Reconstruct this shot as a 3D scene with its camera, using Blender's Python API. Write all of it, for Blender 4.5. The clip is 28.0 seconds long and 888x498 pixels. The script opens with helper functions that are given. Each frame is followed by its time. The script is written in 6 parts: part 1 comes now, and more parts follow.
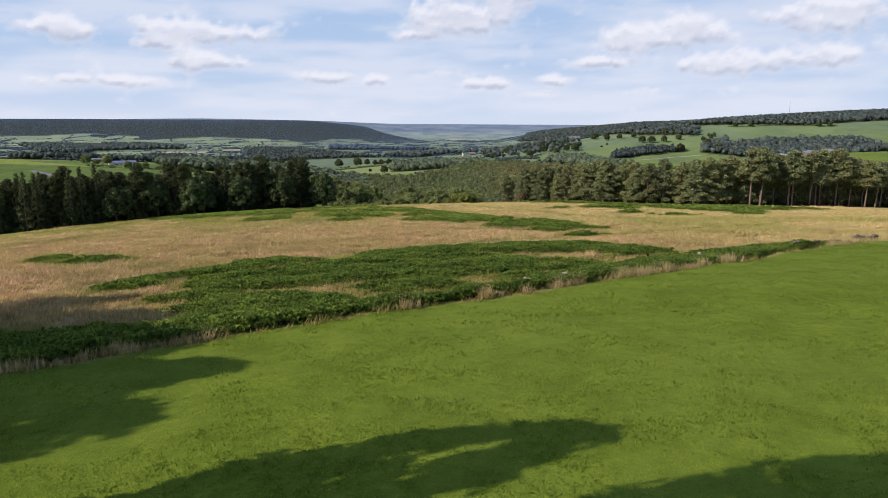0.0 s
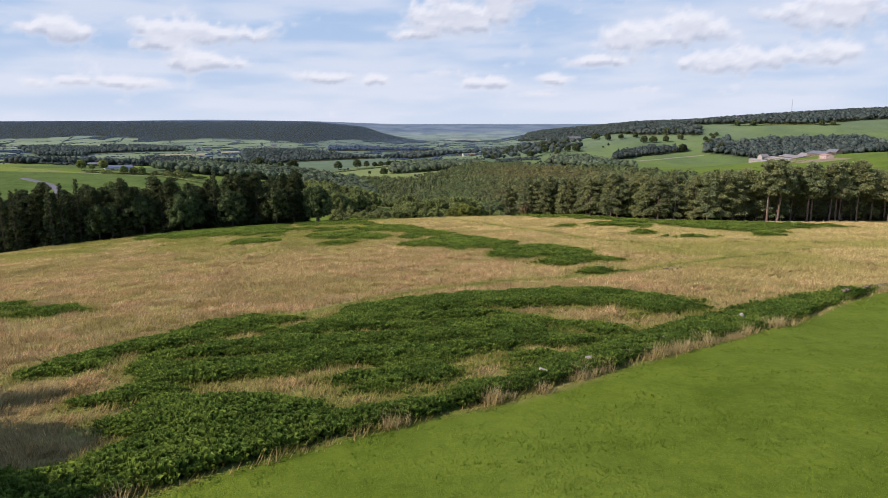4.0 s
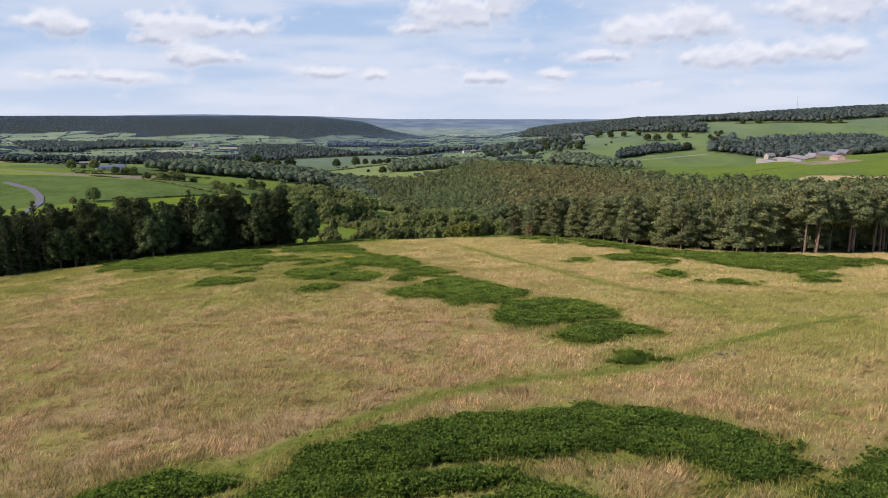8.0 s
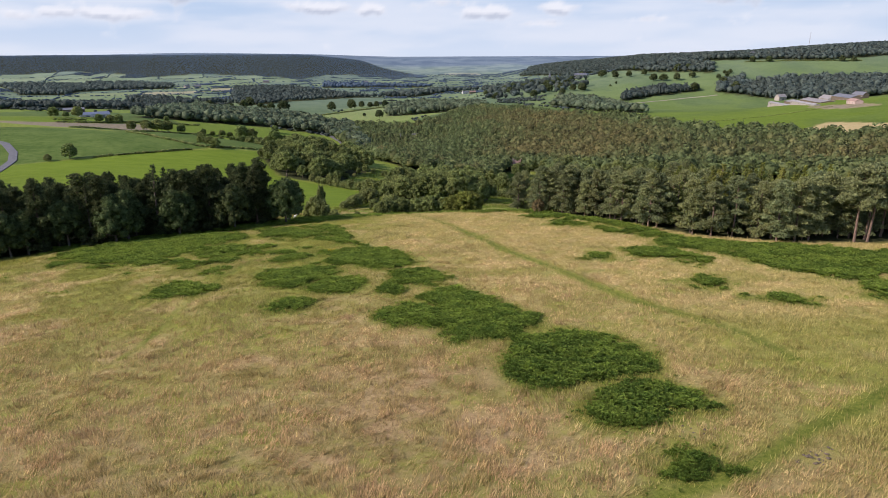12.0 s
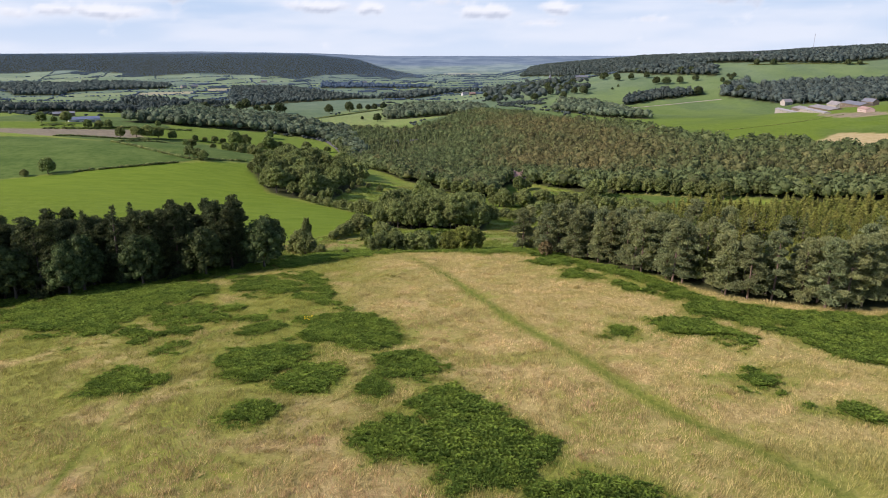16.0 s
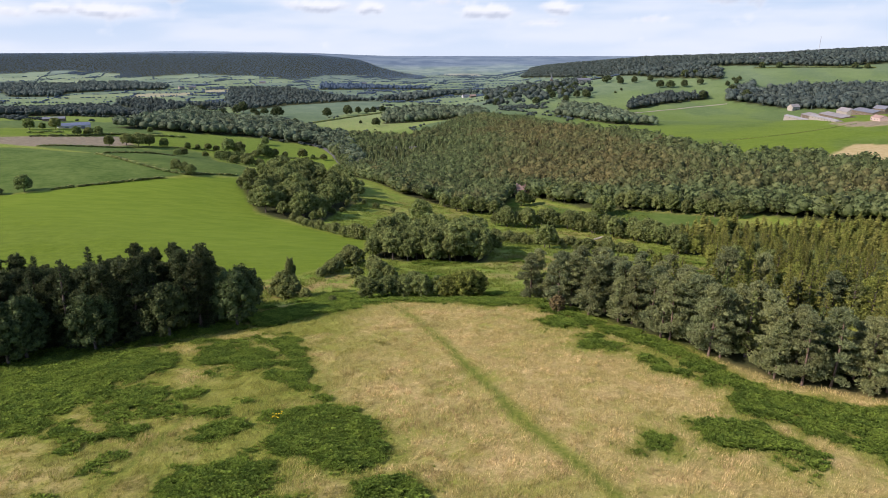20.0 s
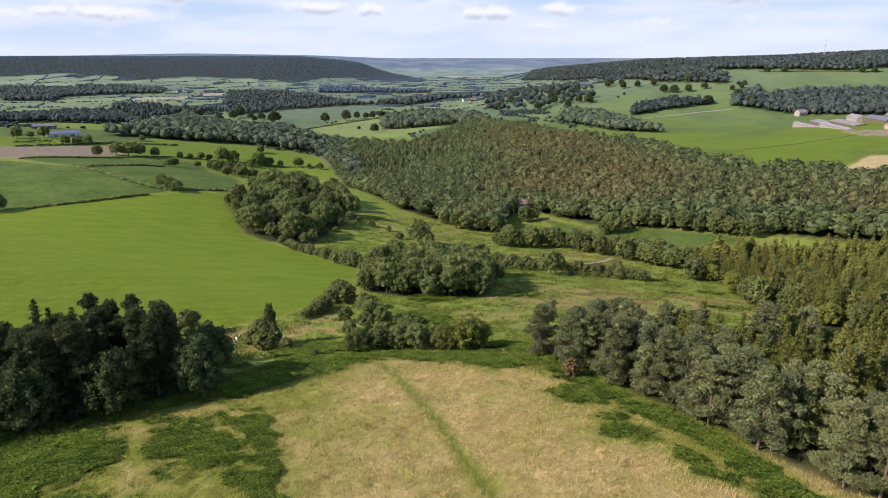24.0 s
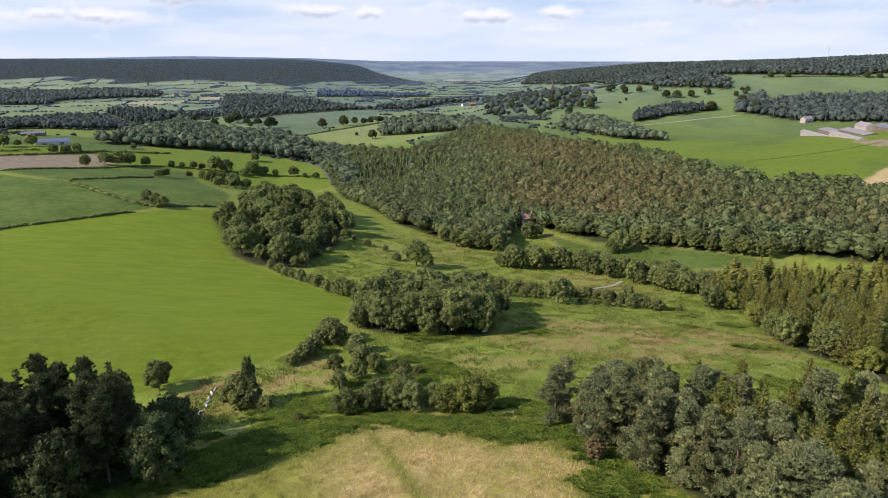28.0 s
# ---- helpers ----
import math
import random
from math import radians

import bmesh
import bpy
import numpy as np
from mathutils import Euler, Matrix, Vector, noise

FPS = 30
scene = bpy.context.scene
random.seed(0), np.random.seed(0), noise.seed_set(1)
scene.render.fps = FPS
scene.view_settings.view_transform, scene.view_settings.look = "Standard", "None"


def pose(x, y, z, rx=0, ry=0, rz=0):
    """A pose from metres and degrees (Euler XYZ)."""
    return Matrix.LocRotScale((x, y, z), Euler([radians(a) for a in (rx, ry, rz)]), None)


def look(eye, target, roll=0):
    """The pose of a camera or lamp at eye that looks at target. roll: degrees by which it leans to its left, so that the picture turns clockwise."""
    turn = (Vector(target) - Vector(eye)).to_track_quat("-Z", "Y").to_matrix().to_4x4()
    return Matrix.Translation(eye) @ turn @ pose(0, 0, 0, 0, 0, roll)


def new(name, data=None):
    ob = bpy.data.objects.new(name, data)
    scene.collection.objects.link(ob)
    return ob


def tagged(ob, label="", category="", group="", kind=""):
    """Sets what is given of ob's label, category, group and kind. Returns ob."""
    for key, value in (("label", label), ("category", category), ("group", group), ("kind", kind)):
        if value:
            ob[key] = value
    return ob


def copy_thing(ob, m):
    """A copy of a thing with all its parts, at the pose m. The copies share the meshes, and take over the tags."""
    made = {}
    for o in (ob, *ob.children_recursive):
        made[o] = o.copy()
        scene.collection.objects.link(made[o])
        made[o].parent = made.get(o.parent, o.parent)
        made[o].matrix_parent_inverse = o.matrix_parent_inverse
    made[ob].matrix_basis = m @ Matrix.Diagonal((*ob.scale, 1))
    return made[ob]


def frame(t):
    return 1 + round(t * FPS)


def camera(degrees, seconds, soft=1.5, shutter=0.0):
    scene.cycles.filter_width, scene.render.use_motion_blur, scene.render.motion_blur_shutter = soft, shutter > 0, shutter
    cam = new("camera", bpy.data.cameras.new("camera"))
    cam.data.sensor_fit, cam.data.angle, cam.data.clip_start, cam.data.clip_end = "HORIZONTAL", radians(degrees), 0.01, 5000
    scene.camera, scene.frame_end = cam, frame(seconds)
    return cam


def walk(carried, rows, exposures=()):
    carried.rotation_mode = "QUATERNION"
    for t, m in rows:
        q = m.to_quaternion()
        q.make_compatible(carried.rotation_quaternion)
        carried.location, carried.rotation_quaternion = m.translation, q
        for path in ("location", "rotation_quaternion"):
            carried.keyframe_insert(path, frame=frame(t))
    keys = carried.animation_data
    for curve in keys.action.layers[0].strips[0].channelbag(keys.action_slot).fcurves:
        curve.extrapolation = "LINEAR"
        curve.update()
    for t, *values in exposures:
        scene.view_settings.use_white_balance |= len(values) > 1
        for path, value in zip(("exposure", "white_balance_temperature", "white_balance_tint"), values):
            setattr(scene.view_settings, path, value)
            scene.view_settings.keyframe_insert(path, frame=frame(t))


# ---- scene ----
cam = camera(69.23, 28.0, 0.7)

# seconds, x, y, z, degrees down, degrees to the right, lean to the right
FLIGHT = [
    (0.0, -0.00, 0.00, 12.00, 11.01, 0.00, -0.30),
    (1.0, -0.00, 1.90, 12.69, 11.06, 0.01, -0.18),
    (2.0, 0.08, 4.21, 13.36, 11.05, -0.02, -0.08),
    (3.0, 0.21, 7.41, 14.37, 11.06, -0.05, 0.01),
    (3.5, 0.27, 9.40, 15.13, 11.08, -0.07, 0.04),
    (5.5, 0.37, 19.65, 18.04, 11.02, -0.04, -0.02),
    (6.0, 0.45, 22.44, 18.88, 11.04, -0.04, -0.05),
    (7.0, 0.63, 28.22, 20.54, 11.06, -0.06, -0.08),
    (7.5, 0.72, 31.03, 21.29, 11.15, -0.07, -0.07),
    (8.0, 0.80, 33.93, 22.08, 11.57, -0.08, -0.06),
    (8.5, 0.85, 36.78, 22.94, 12.48, -0.09, -0.04),
    (9.0, 0.89, 39.64, 23.80, 13.71, -0.10, 0.00),
    (9.5, 0.93, 42.58, 24.62, 14.98, -0.10, 0.06),
    (10.0, 0.98, 45.65, 25.47, 16.06, -0.11, 0.12),
    (10.5, 1.06, 48.64, 26.27, 16.67, -0.10, 0.19),
    (11.0, 1.16, 51.65, 27.18, 16.87, -0.10, 0.23),
    (12.0, 1.39, 57.69, 29.02, 16.90, -0.06, 0.25),
    (12.5, 1.51, 60.73, 29.88, 16.92, -0.04, 0.23),
    (14.5, 1.81, 72.56, 33.31, 16.97, 0.02, 0.12),
    (15.0, 1.90, 75.46, 34.18, 16.97, 0.02, 0.10),
    (16.0, 2.07, 81.23, 36.02, 17.04, 0.02, 0.06),
    (17.0, 2.21, 87.07, 37.81, 17.09, 0.03, 0.02),
    (18.0, 2.34, 93.06, 39.53, 17.14, 0.03, -0.02),
    (19.0, 2.47, 99.46, 41.21, 17.15, 0.02, -0.04),
    (20.0, 2.58, 105.68, 42.74, 17.12, 0.01, -0.04),
    (21.0, 2.70, 111.49, 44.29, 17.11, 0.00, -0.03),
    (21.5, 2.79, 114.42, 44.98, 17.12, -0.00, -0.03),
    (23.5, 3.35, 126.20, 47.04, 17.02, -0.03, 0.02),
    (24.0, 3.34, 129.23, 47.65, 17.01, -0.03, 0.01),
    (25.0, 3.31, 135.23, 48.91, 17.00, -0.02, -0.02),
    (26.0, 3.26, 140.80, 49.97, 16.94, -0.01, -0.04),
    (27.0, 3.12, 145.98, 50.95, 16.84, 0.02, -0.06),
    (28.0, 2.84, 151.20, 51.88, 16.81, 0.08, -0.06),
]
walk(cam, [(t, pose(x, y, z, 90 - down, 0, -turn) @ pose(0, 0, 0, 0, 0, -lean))
           for t, x, y, z, down, turn, lean in FLIGHT],
     [(0.0, 0.12, 6330, 25), (9.0, 0.10, 6330, 25), (14.0, 0.21, 6330, 25), (28.0, 0.30, 6330, 25)])


# ---- world ----
world = bpy.data.worlds.new("sky")
scene.world = world
world.use_nodes = True
SUN_HIGH, SUN_ROUND = 34.0, 249.0
sky = world.node_tree.nodes.new("ShaderNodeTexSky")
sky.sky_type, sky.sun_disc = "NISHITA", False
sky.sun_elevation, sky.sun_rotation = radians(SUN_HIGH), radians(SUN_ROUND)
sky.altitude, sky.air_density, sky.dust_density, sky.ozone_density = 200.0, 1.2, 0.6, 2.5
back = world.node_tree.nodes["Background"]
back.inputs["Strength"].default_value = 0.15
world.node_tree.links.new(sky.outputs[0], back.inputs["Color"])
lamp = bpy.data.lights.new("sun", "SUN")
lamp.energy, lamp.angle, lamp.color = 5.0, radians(0.55), (1.0, 0.92, 0.79)
sun = new("sun", lamp)
round_, high = radians(SUN_ROUND), radians(SUN_HIGH)
sun.matrix_world = look((math.sin(round_) * 100, math.cos(round_) * 100, math.tan(high) * 100), (0, 0, 0))


# ---- materials ----
class Nodes:
    """A short hand for building node materials."""

    def __init__(self, name, rough=0.9, spec=0.2):
        self.material = bpy.data.materials.new(name)
        self.material.use_nodes = True
        self.tree = self.material.node_tree
        self.shader = self.tree.nodes["Principled BSDF"]
        self.shader.inputs["Roughness"].default_value = rough
        self.shader.inputs["Specular IOR Level"].default_value = spec
        self.place = self.tree.nodes.new("ShaderNodeTexCoord").outputs["Object"]

    def link(self, a, b):
        if isinstance(a, (int, float)):
            b.default_value = a
        elif isinstance(a, tuple):
            b.default_value = (*a, 1.0) if len(b.default_value) == 4 else a
        else:
            self.tree.links.new(a, b)

    def noisy(self, scale, detail=4.0, rough=0.6, warp=0.0, at=None):
        n = self.tree.nodes.new("ShaderNodeTexNoise")
        n.inputs["Scale"].default_value, n.inputs["Detail"].default_value = scale, detail
        n.inputs["Roughness"].default_value, n.inputs["Distortion"].default_value = rough, warp
        self.link(at or self.place, n.inputs["Vector"])
        return n.outputs["Fac"]

    def squeezed(self, sx, sy, sz, turn=0.0):
        n = self.tree.nodes.new("ShaderNodeMapping")
        n.inputs["Scale"].default_value = (sx, sy, sz)
        n.inputs["Rotation"].default_value = (0, 0, radians(turn))
        self.link(self.place, n.inputs["Vector"])
        return n.outputs[0]

    def ramp(self, fac, *stops):
        n = self.tree.nodes.new("ShaderNodeValToRGB")
        e = n.color_ramp.elements
        while len(e) < len(stops):
            e.new(0.5)
        for k, (at, c) in enumerate(stops):
            e[k].position = at
            e[k].color = (*c, 1) if isinstance(c, tuple) else (c, c, c, 1)
        self.link(fac, n.inputs[0])
        return n.outputs[0]

    def mix(self, fac, a, b, how="MIX"):
        n = self.tree.nodes.new("ShaderNodeMix")
        n.data_type, n.blend_type = "RGBA", how
        self.link(fac, n.inputs[0])
        self.link(a, n.inputs[6])
        self.link(b, n.inputs[7])
        return n.outputs[2]

    def sums(self, how, a, b):
        n = self.tree.nodes.new("ShaderNodeMath")
        n.operation = how
        self.link(a, n.inputs[0])
        self.link(b, n.inputs[1])
        return n.outputs[0]

    def layer(self, name):
        n = self.tree.nodes.new("ShaderNodeAttribute")
        n.attribute_name = name
        return n.outputs["Fac"]

    def chance(self):
        return self.tree.nodes.new("ShaderNodeObjectInfo").outputs["Random"]

    def island(self):
        return self.tree.nodes.new("ShaderNodeNewGeometry").outputs["Random Per Island"]

    def bump(self, height, strength, distance):
        n = self.tree.nodes.new("ShaderNodeBump")
        n.inputs["Strength"].default_value, n.inputs["Distance"].default_value = strength, distance
        self.link(height, n.inputs["Height"])
        self.link(n.outputs[0], self.shader.inputs["Normal"])

    def done(self, colour):
        self.link(colour, self.shader.inputs["Base Color"])
        return self.material


def leaf_material(name, dark, light, warm, through_light=0.25, uneven=0.75, grain_size=2.6, relief=0.35):
    """Foliage: tone from the plant, from the spray and from a fine grain; a part of the light passes through."""
    n = Nodes(name, 0.75, 0.15)
    grain = n.noisy(grain_size, 6.0, 0.75)
    base = n.mix(n.ramp(grain, (0.40, 0.0), (0.60, 1.0)), dark, light)
    n.bump(n.noisy(grain_size * 1.6, 4.0, 0.7), 0.7, relief)
    base = n.mix(n.sums("MULTIPLY", n.layer("tone"), 0.85), base, warm)
    base = n.mix(uneven, base, n.ramp(n.island(), (0.0, 0.30), (0.5, 0.85), (1.0, 1.35)), "MULTIPLY")
    base = n.mix(0.6, base, n.ramp(n.chance(), (0.0, 0.62), (0.5, 1.0), (1.0, 1.3)), "MULTIPLY")
    n.done(base)
    t = n.tree.nodes.new("ShaderNodeBsdfTranslucent")
    n.link(base, t.inputs["Color"])
    m = n.tree.nodes.new("ShaderNodeMixShader")
    m.inputs[0].default_value = through_light
    out = n.tree.nodes["Material Output"]
    n.tree.links.new(n.shader.outputs[0], m.inputs[1])
    n.tree.links.new(t.outputs[0], m.inputs[2])
    n.tree.links.new(m.outputs[0], out.inputs["Surface"])
    return n.material


LEAF_OAK = leaf_material("oak_leaves", (0.122, 0.182, 0.052), (0.270, 0.332, 0.102), (0.330, 0.300, 0.105), 0.47)
LEAF_DARK = leaf_material("dark_leaves", (0.048, 0.073, 0.028), (0.106, 0.140, 0.052), (0.128, 0.132, 0.050), 0.33, 0.9)
LEAF_SYCAMORE = leaf_material("sycamore_leaves", (0.054, 0.086, 0.028), (0.116, 0.158, 0.052), (0.130, 0.148, 0.046), 0.32)
LEAF_PINE = leaf_material("pine_needles", (0.166, 0.202, 0.088), (0.372, 0.420, 0.190), (0.385, 0.368, 0.138), 0.44, 0.7, 1.2, 0.5)
LEAF_LARCH = leaf_material("larch_needles", (0.155, 0.185, 0.036), (0.300, 0.322, 0.066), (0.335, 0.295, 0.078), 0.40)
LEAF_WOOD = leaf_material("hill_wood_leaves", (0.096, 0.140, 0.058), (0.214, 0.254, 0.087), (0.228, 0.190, 0.073), 0.40, 0.8, 2.6, 0.2)
# River, distant and ridge leaves: distance haze is mixed in as blue.
LEAF_VALE_HAZE = leaf_material("hazy_river_leaves", (0.070, 0.108, 0.066), (0.158, 0.205, 0.112), (0.176, 0.196, 0.104), 0.38, 0.8, 2.0, 0.2)
LEAF_FAR_HAZE = leaf_material("hazy_distant_leaves", (0.044, 0.068, 0.064), (0.094, 0.126, 0.104), (0.122, 0.140, 0.102), 0.3, 0.7, 0.7, 0.5)
LEAF_RIDGE_HAZE = leaf_material("hazy_ridge_leaves", (0.068, 0.110, 0.164), (0.104, 0.156, 0.212), (0.112, 0.154, 0.192), 0.25, 0.08, 0.03, 0.0)
LEAF_BROWN = leaf_material("withered_leaves", (0.120, 0.090, 0.036), (0.225, 0.170, 0.070), (0.200, 0.160, 0.070), 0.2)
FERN = leaf_material("bracken_fronds", (0.098, 0.165, 0.026), (0.215, 0.320, 0.052), (0.340, 0.445, 0.068), 0.48, 0.55, 5.0, 0.06)


def bark_material(name, dark, light):
    n = Nodes(name, 0.95, 0.1)
    g = n.noisy(9.0, 5.0, 0.65, 0.0, n.squeezed(1, 1, 0.25))
    n.bump(g, 0.6, 0.05)
    return n.done(n.ramp(g, (0.3, dark), (0.7, light)))


BARK = bark_material("grey_bark", (0.05, 0.04, 0.03), (0.17, 0.14, 0.11))
BARK_PINE = bark_material("pine_bark", (0.07, 0.05, 0.038), (0.24, 0.165, 0.12))


def ground_material():
    """One sheet of grassland: every kind of field is a layer, edged by noise; distance haze and wood shade are layers
    too.
    """
    n = Nodes("grassland", 1.0, 0.08)
    broad, middle, fine = n.noisy(0.035, 5.0), n.noisy(0.22, 5.0, 0.65), n.noisy(1.6, 5.0, 0.7)
    blades = n.noisy(7.0, 4.0, 0.75)
    tuft = n.noisy(1.3, 6.0, 0.8, 0.8)
    straw = n.mix(n.ramp(tuft, (0.36, 0.0), (0.64, 1.0)), (0.240, 0.160, 0.078), (0.450, 0.310, 0.160))
    straw = n.mix(n.layer("cream"), straw, n.mix(n.ramp(tuft, (0.36, 0.0), (0.64, 1.0)), (0.280, 0.212, 0.072), (0.640, 0.492, 0.205)))
    green = n.mix(n.ramp(n.mix(0.5, fine, middle), (0.36, 0.0), (0.64, 1.0)), (0.110, 0.150, 0.014), (0.300, 0.310, 0.052))
    patchy = n.ramp(n.mix(0.5, broad, middle), (0.46, 0.0), (0.60, 0.75))
    straw = n.mix(patchy, straw, green)
    straw = n.mix(n.layer("greener"), straw, green)
    lawn = n.mix(n.ramp(n.mix(0.6, middle, n.mix(0.5, fine, blades)), (0.41, 0.0), (0.59, 1.0)), (0.080, 0.126, 0.006), (0.162, 0.222, 0.018))
    lawn = n.mix(n.ramp(broad, (0.35, 0.0), (0.7, 0.5)), lawn, (0.148, 0.202, 0.028))
    mown = n.noisy(0.16, 4.0, 0.6, 0.4, n.squeezed(0.25, 1.0, 1.0, 14))
    stripes = n.noisy(0.9, 3.0, 0.6, 0.3, n.squeezed(0.06, 1.0, 1.0, 14))
    hay = n.mix(n.ramp(n.mix(0.45, stripes, mown), (0.40, 0.0), (0.60, 1.0)), (0.108, 0.168, 0.013), (0.152, 0.212, 0.020))
    lawn = n.mix(n.sums("MULTIPLY", n.layer("mown"), 0.9), lawn, hay)
    pasture = n.mix(n.ramp(n.mix(0.5, middle, broad), (0.4, 0.0), (0.62, 1.0)), (0.060, 0.104, 0.018), (0.112, 0.158, 0.036))
    rough = n.mix(n.ramp(n.mix(0.5, middle, fine), (0.40, 0.0), (0.60, 1.0)), (0.100, 0.168, 0.016), (0.222, 0.300, 0.042))
    rough = n.mix(n.sums("MULTIPLY", n.ramp(n.noisy(0.075, 6.0, 0.75, 0.8), (0.38, 0.0), (0.56, 1.0)), n.layer("gold")), rough, n.mix(n.ramp(fine, (0.35, 0.0), (0.65, 1.0)), (0.200, 0.148, 0.052), (0.380, 0.290, 0.110)))
    # Blue aerial haze as ground colour: a pale wash, then the far moor.
    far_haze = n.mix(n.ramp(n.noisy(0.012, 4.0), (0.4, 0.0), (0.6, 1.0)), (0.138, 0.190, 0.222), (0.225, 0.280, 0.285))
    moor_haze = n.mix(n.ramp(n.noisy(0.006, 5.0, 0.6, 0.5), (0.38, 0.0), (0.62, 1.0)), (0.085, 0.122, 0.175), (0.150, 0.196, 0.240))
    soil = n.mix(n.ramp(middle, (0.35, 0.0), (0.65, 1.0)), (0.19, 0.155, 0.10), (0.28, 0.235, 0.15))
    stubble = n.mix(n.ramp(middle, (0.35, 0.0), (0.65, 1.0)), (0.36, 0.28, 0.12), (0.46, 0.36, 0.18))
    # Near-black ground under the trees: their shade put into the colour.
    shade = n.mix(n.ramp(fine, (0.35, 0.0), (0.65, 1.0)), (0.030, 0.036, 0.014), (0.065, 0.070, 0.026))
    fern = n.mix(n.ramp(fine, (0.35, 0.0), (0.65, 1.0)), (0.042, 0.072, 0.012), (0.095, 0.145, 0.026))
    lush = n.mix(n.ramp(n.mix(0.5, fine, blades), (0.43, 0.0), (0.57, 1.0)), (0.090, 0.130, 0.012), (0.235, 0.265, 0.038))
    c = straw
    for name, colour in (("rough", rough), ("pasture", pasture), ("lawn", lawn), ("soil", soil), ("stubble", stubble), ("far_haze", far_haze), ("moor_haze", moor_haze), ("wood", shade), ("lush", lush), ("fern", fern)):
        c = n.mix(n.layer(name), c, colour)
    path = n.mix(n.ramp(n.mix(0.5, fine, blades), (0.42, 0.0), (0.58, 1.0)), (0.080, 0.112, 0.012), (0.195, 0.210, 0.036))
    c = n.mix(n.layer("track"), c, path)
    n.bump(n.mix(0.5, tuft, blades), 0.7, 0.35)
    return n.done(c)


GRASSLAND = ground_material()


# ---- the lie of the land ----
# hollows and rises: x, y, reach, height
NEAR_RISES = [
    (-450, 270, 140, 24.2), (-220, 270, 140, 15.0), (-60, 270, 140, 7.3), (80, 270, 140, 11.2),
    (230, 270, 140, 13.4), (480, 270, 140, 41.4), (-330, 420, 130, -2.4), (-130, 420, 130, -1.3),
    (0, 420, 130, 0.5), (110, 420, 130, -6.0), (240, 420, 130, -18.8), (420, 420, 130, 16.0),
    (-480, 580, 150, 21.5), (-220, 580, 150, 20.6), (-50, 580, 150, -0.6), (80, 580, 150, -19.9),
    (210, 580, 150, 12.6), (420, 580, 150, 4.1),
]
FAR_RISES = [
    (-600, 800, 210, 6.5), (-300, 800, 210, 3.3), (-100, 800, 210, -37.3), (60, 800, 210, 7.0),
    (250, 800, 210, -0.4), (550, 800, 210, 31.7), (-800, 1120, 300, 2.4), (-350, 1120, 300, 3.6),
    (-80, 1120, 300, -25.6), (200, 1120, 300, 16.9), (450, 1120, 300, -30.9), (900, 1120, 300, 11.2),
    (-1200, 1600, 420, -26.2), (-500, 1600, 420, -33.3), (0, 1600, 420, -30.2), (450, 1600, 420, 38.0),
    (850, 1600, 420, 34.4), (1400, 1600, 420, 62.2), (-1200, 2400, 650, -31.0), (-300, 2400, 650, -20.6),
    (450, 2400, 650, -44.3), (1100, 2400, 650, 99.0),
]


def eased(a, b, v):
    u = np.clip((v - a) / (b - a), 0, 1)
    return u * u * (3 - 2 * u)


DICE = np.random.RandomState(7).rand(256, 256)


def rolling(x, y):
    """Smooth value noise from 0 to 1, one cell a unit."""
    x, y = np.asarray(x, float), np.asarray(y, float)
    i, j = np.floor(x).astype(int), np.floor(y).astype(int)
    u, v = x - i, y - j
    u, v = u * u * (3 - 2 * u), v * v * (3 - 2 * v)
    a, b = DICE[i % 256, j % 256], DICE[(i + 1) % 256, j % 256]
    c, d = DICE[i % 256, (j + 1) % 256], DICE[(i + 1) % 256, (j + 1) % 256]
    return (a * (1 - u) + b * u) * (1 - v) + (c * (1 - u) + d * u) * v


def layered(x, y, times=4):
    total, weight = 0.0, 0.0
    for k in range(times):
        total = total + rolling(np.asarray(x) * 2 ** k + 17.3 * k, np.asarray(y) * 2 ** k + 5.1 * k) * 0.5 ** k
        weight += 0.5 ** k
    return total / weight


def height(x, y):
    """The ground: the domed hill field, the vale behind its brow, the far hills."""
    x, y = np.asarray(x, float), np.asarray(y, float)
    q, xc = np.clip(y, 0, 300) / 100, np.clip(x, -260, 260)
    hill = (0.7322 + q * (-1.0594 + q * (-11.5532 + q * (7.0123 + q * -1.3951))) + 0.02730 * xc - 0.000272 * np.where(xc < 0, xc * xc, xc * xc * 0.6))
    hill = np.maximum(hill, -30)
    vale = -45.0
    for a, b, r, h in NEAR_RISES + FAR_RISES:
        vale = vale + h * np.exp(-((x - a) ** 2 + (y - b) ** 2) / (r * r))
    brow = 262 - 0.12 * np.maximum(-x - 60, 0) - 0.15 * np.maximum(x - 40, 0)
    m = eased(-4, 70, y - brow)
    z = hill * (1 - m) + vale * m
    end = eased(-100, -800, x + 0.10 * (y - 3000)) * (0.97 + 0.06 * layered(x / 420, y / 900, 3))
    far = -80 + 107 * eased(2500, 3850, y) * end + 90 * eased(3000, 4600, y) * (1 - end)
    far = np.minimum(far, 31) + 14 * eased(4200, 4600, y) * eased(-600, -1800, x)
    w = eased(2000, 2900, y)
    z = z * (1 - w) + far * w
    top = np.interp(x, [250, 450, 600, 800, 1150, 1400, 2500], [-70, -24, -8, 14, 28, 42, 46])
    return np.maximum(z, -80 + (top + 80) * np.exp(-((y - 2950 + 0.75 * (x - 450)) / 520) ** 2))


def spot(x, y):
    return float(height(x, y))


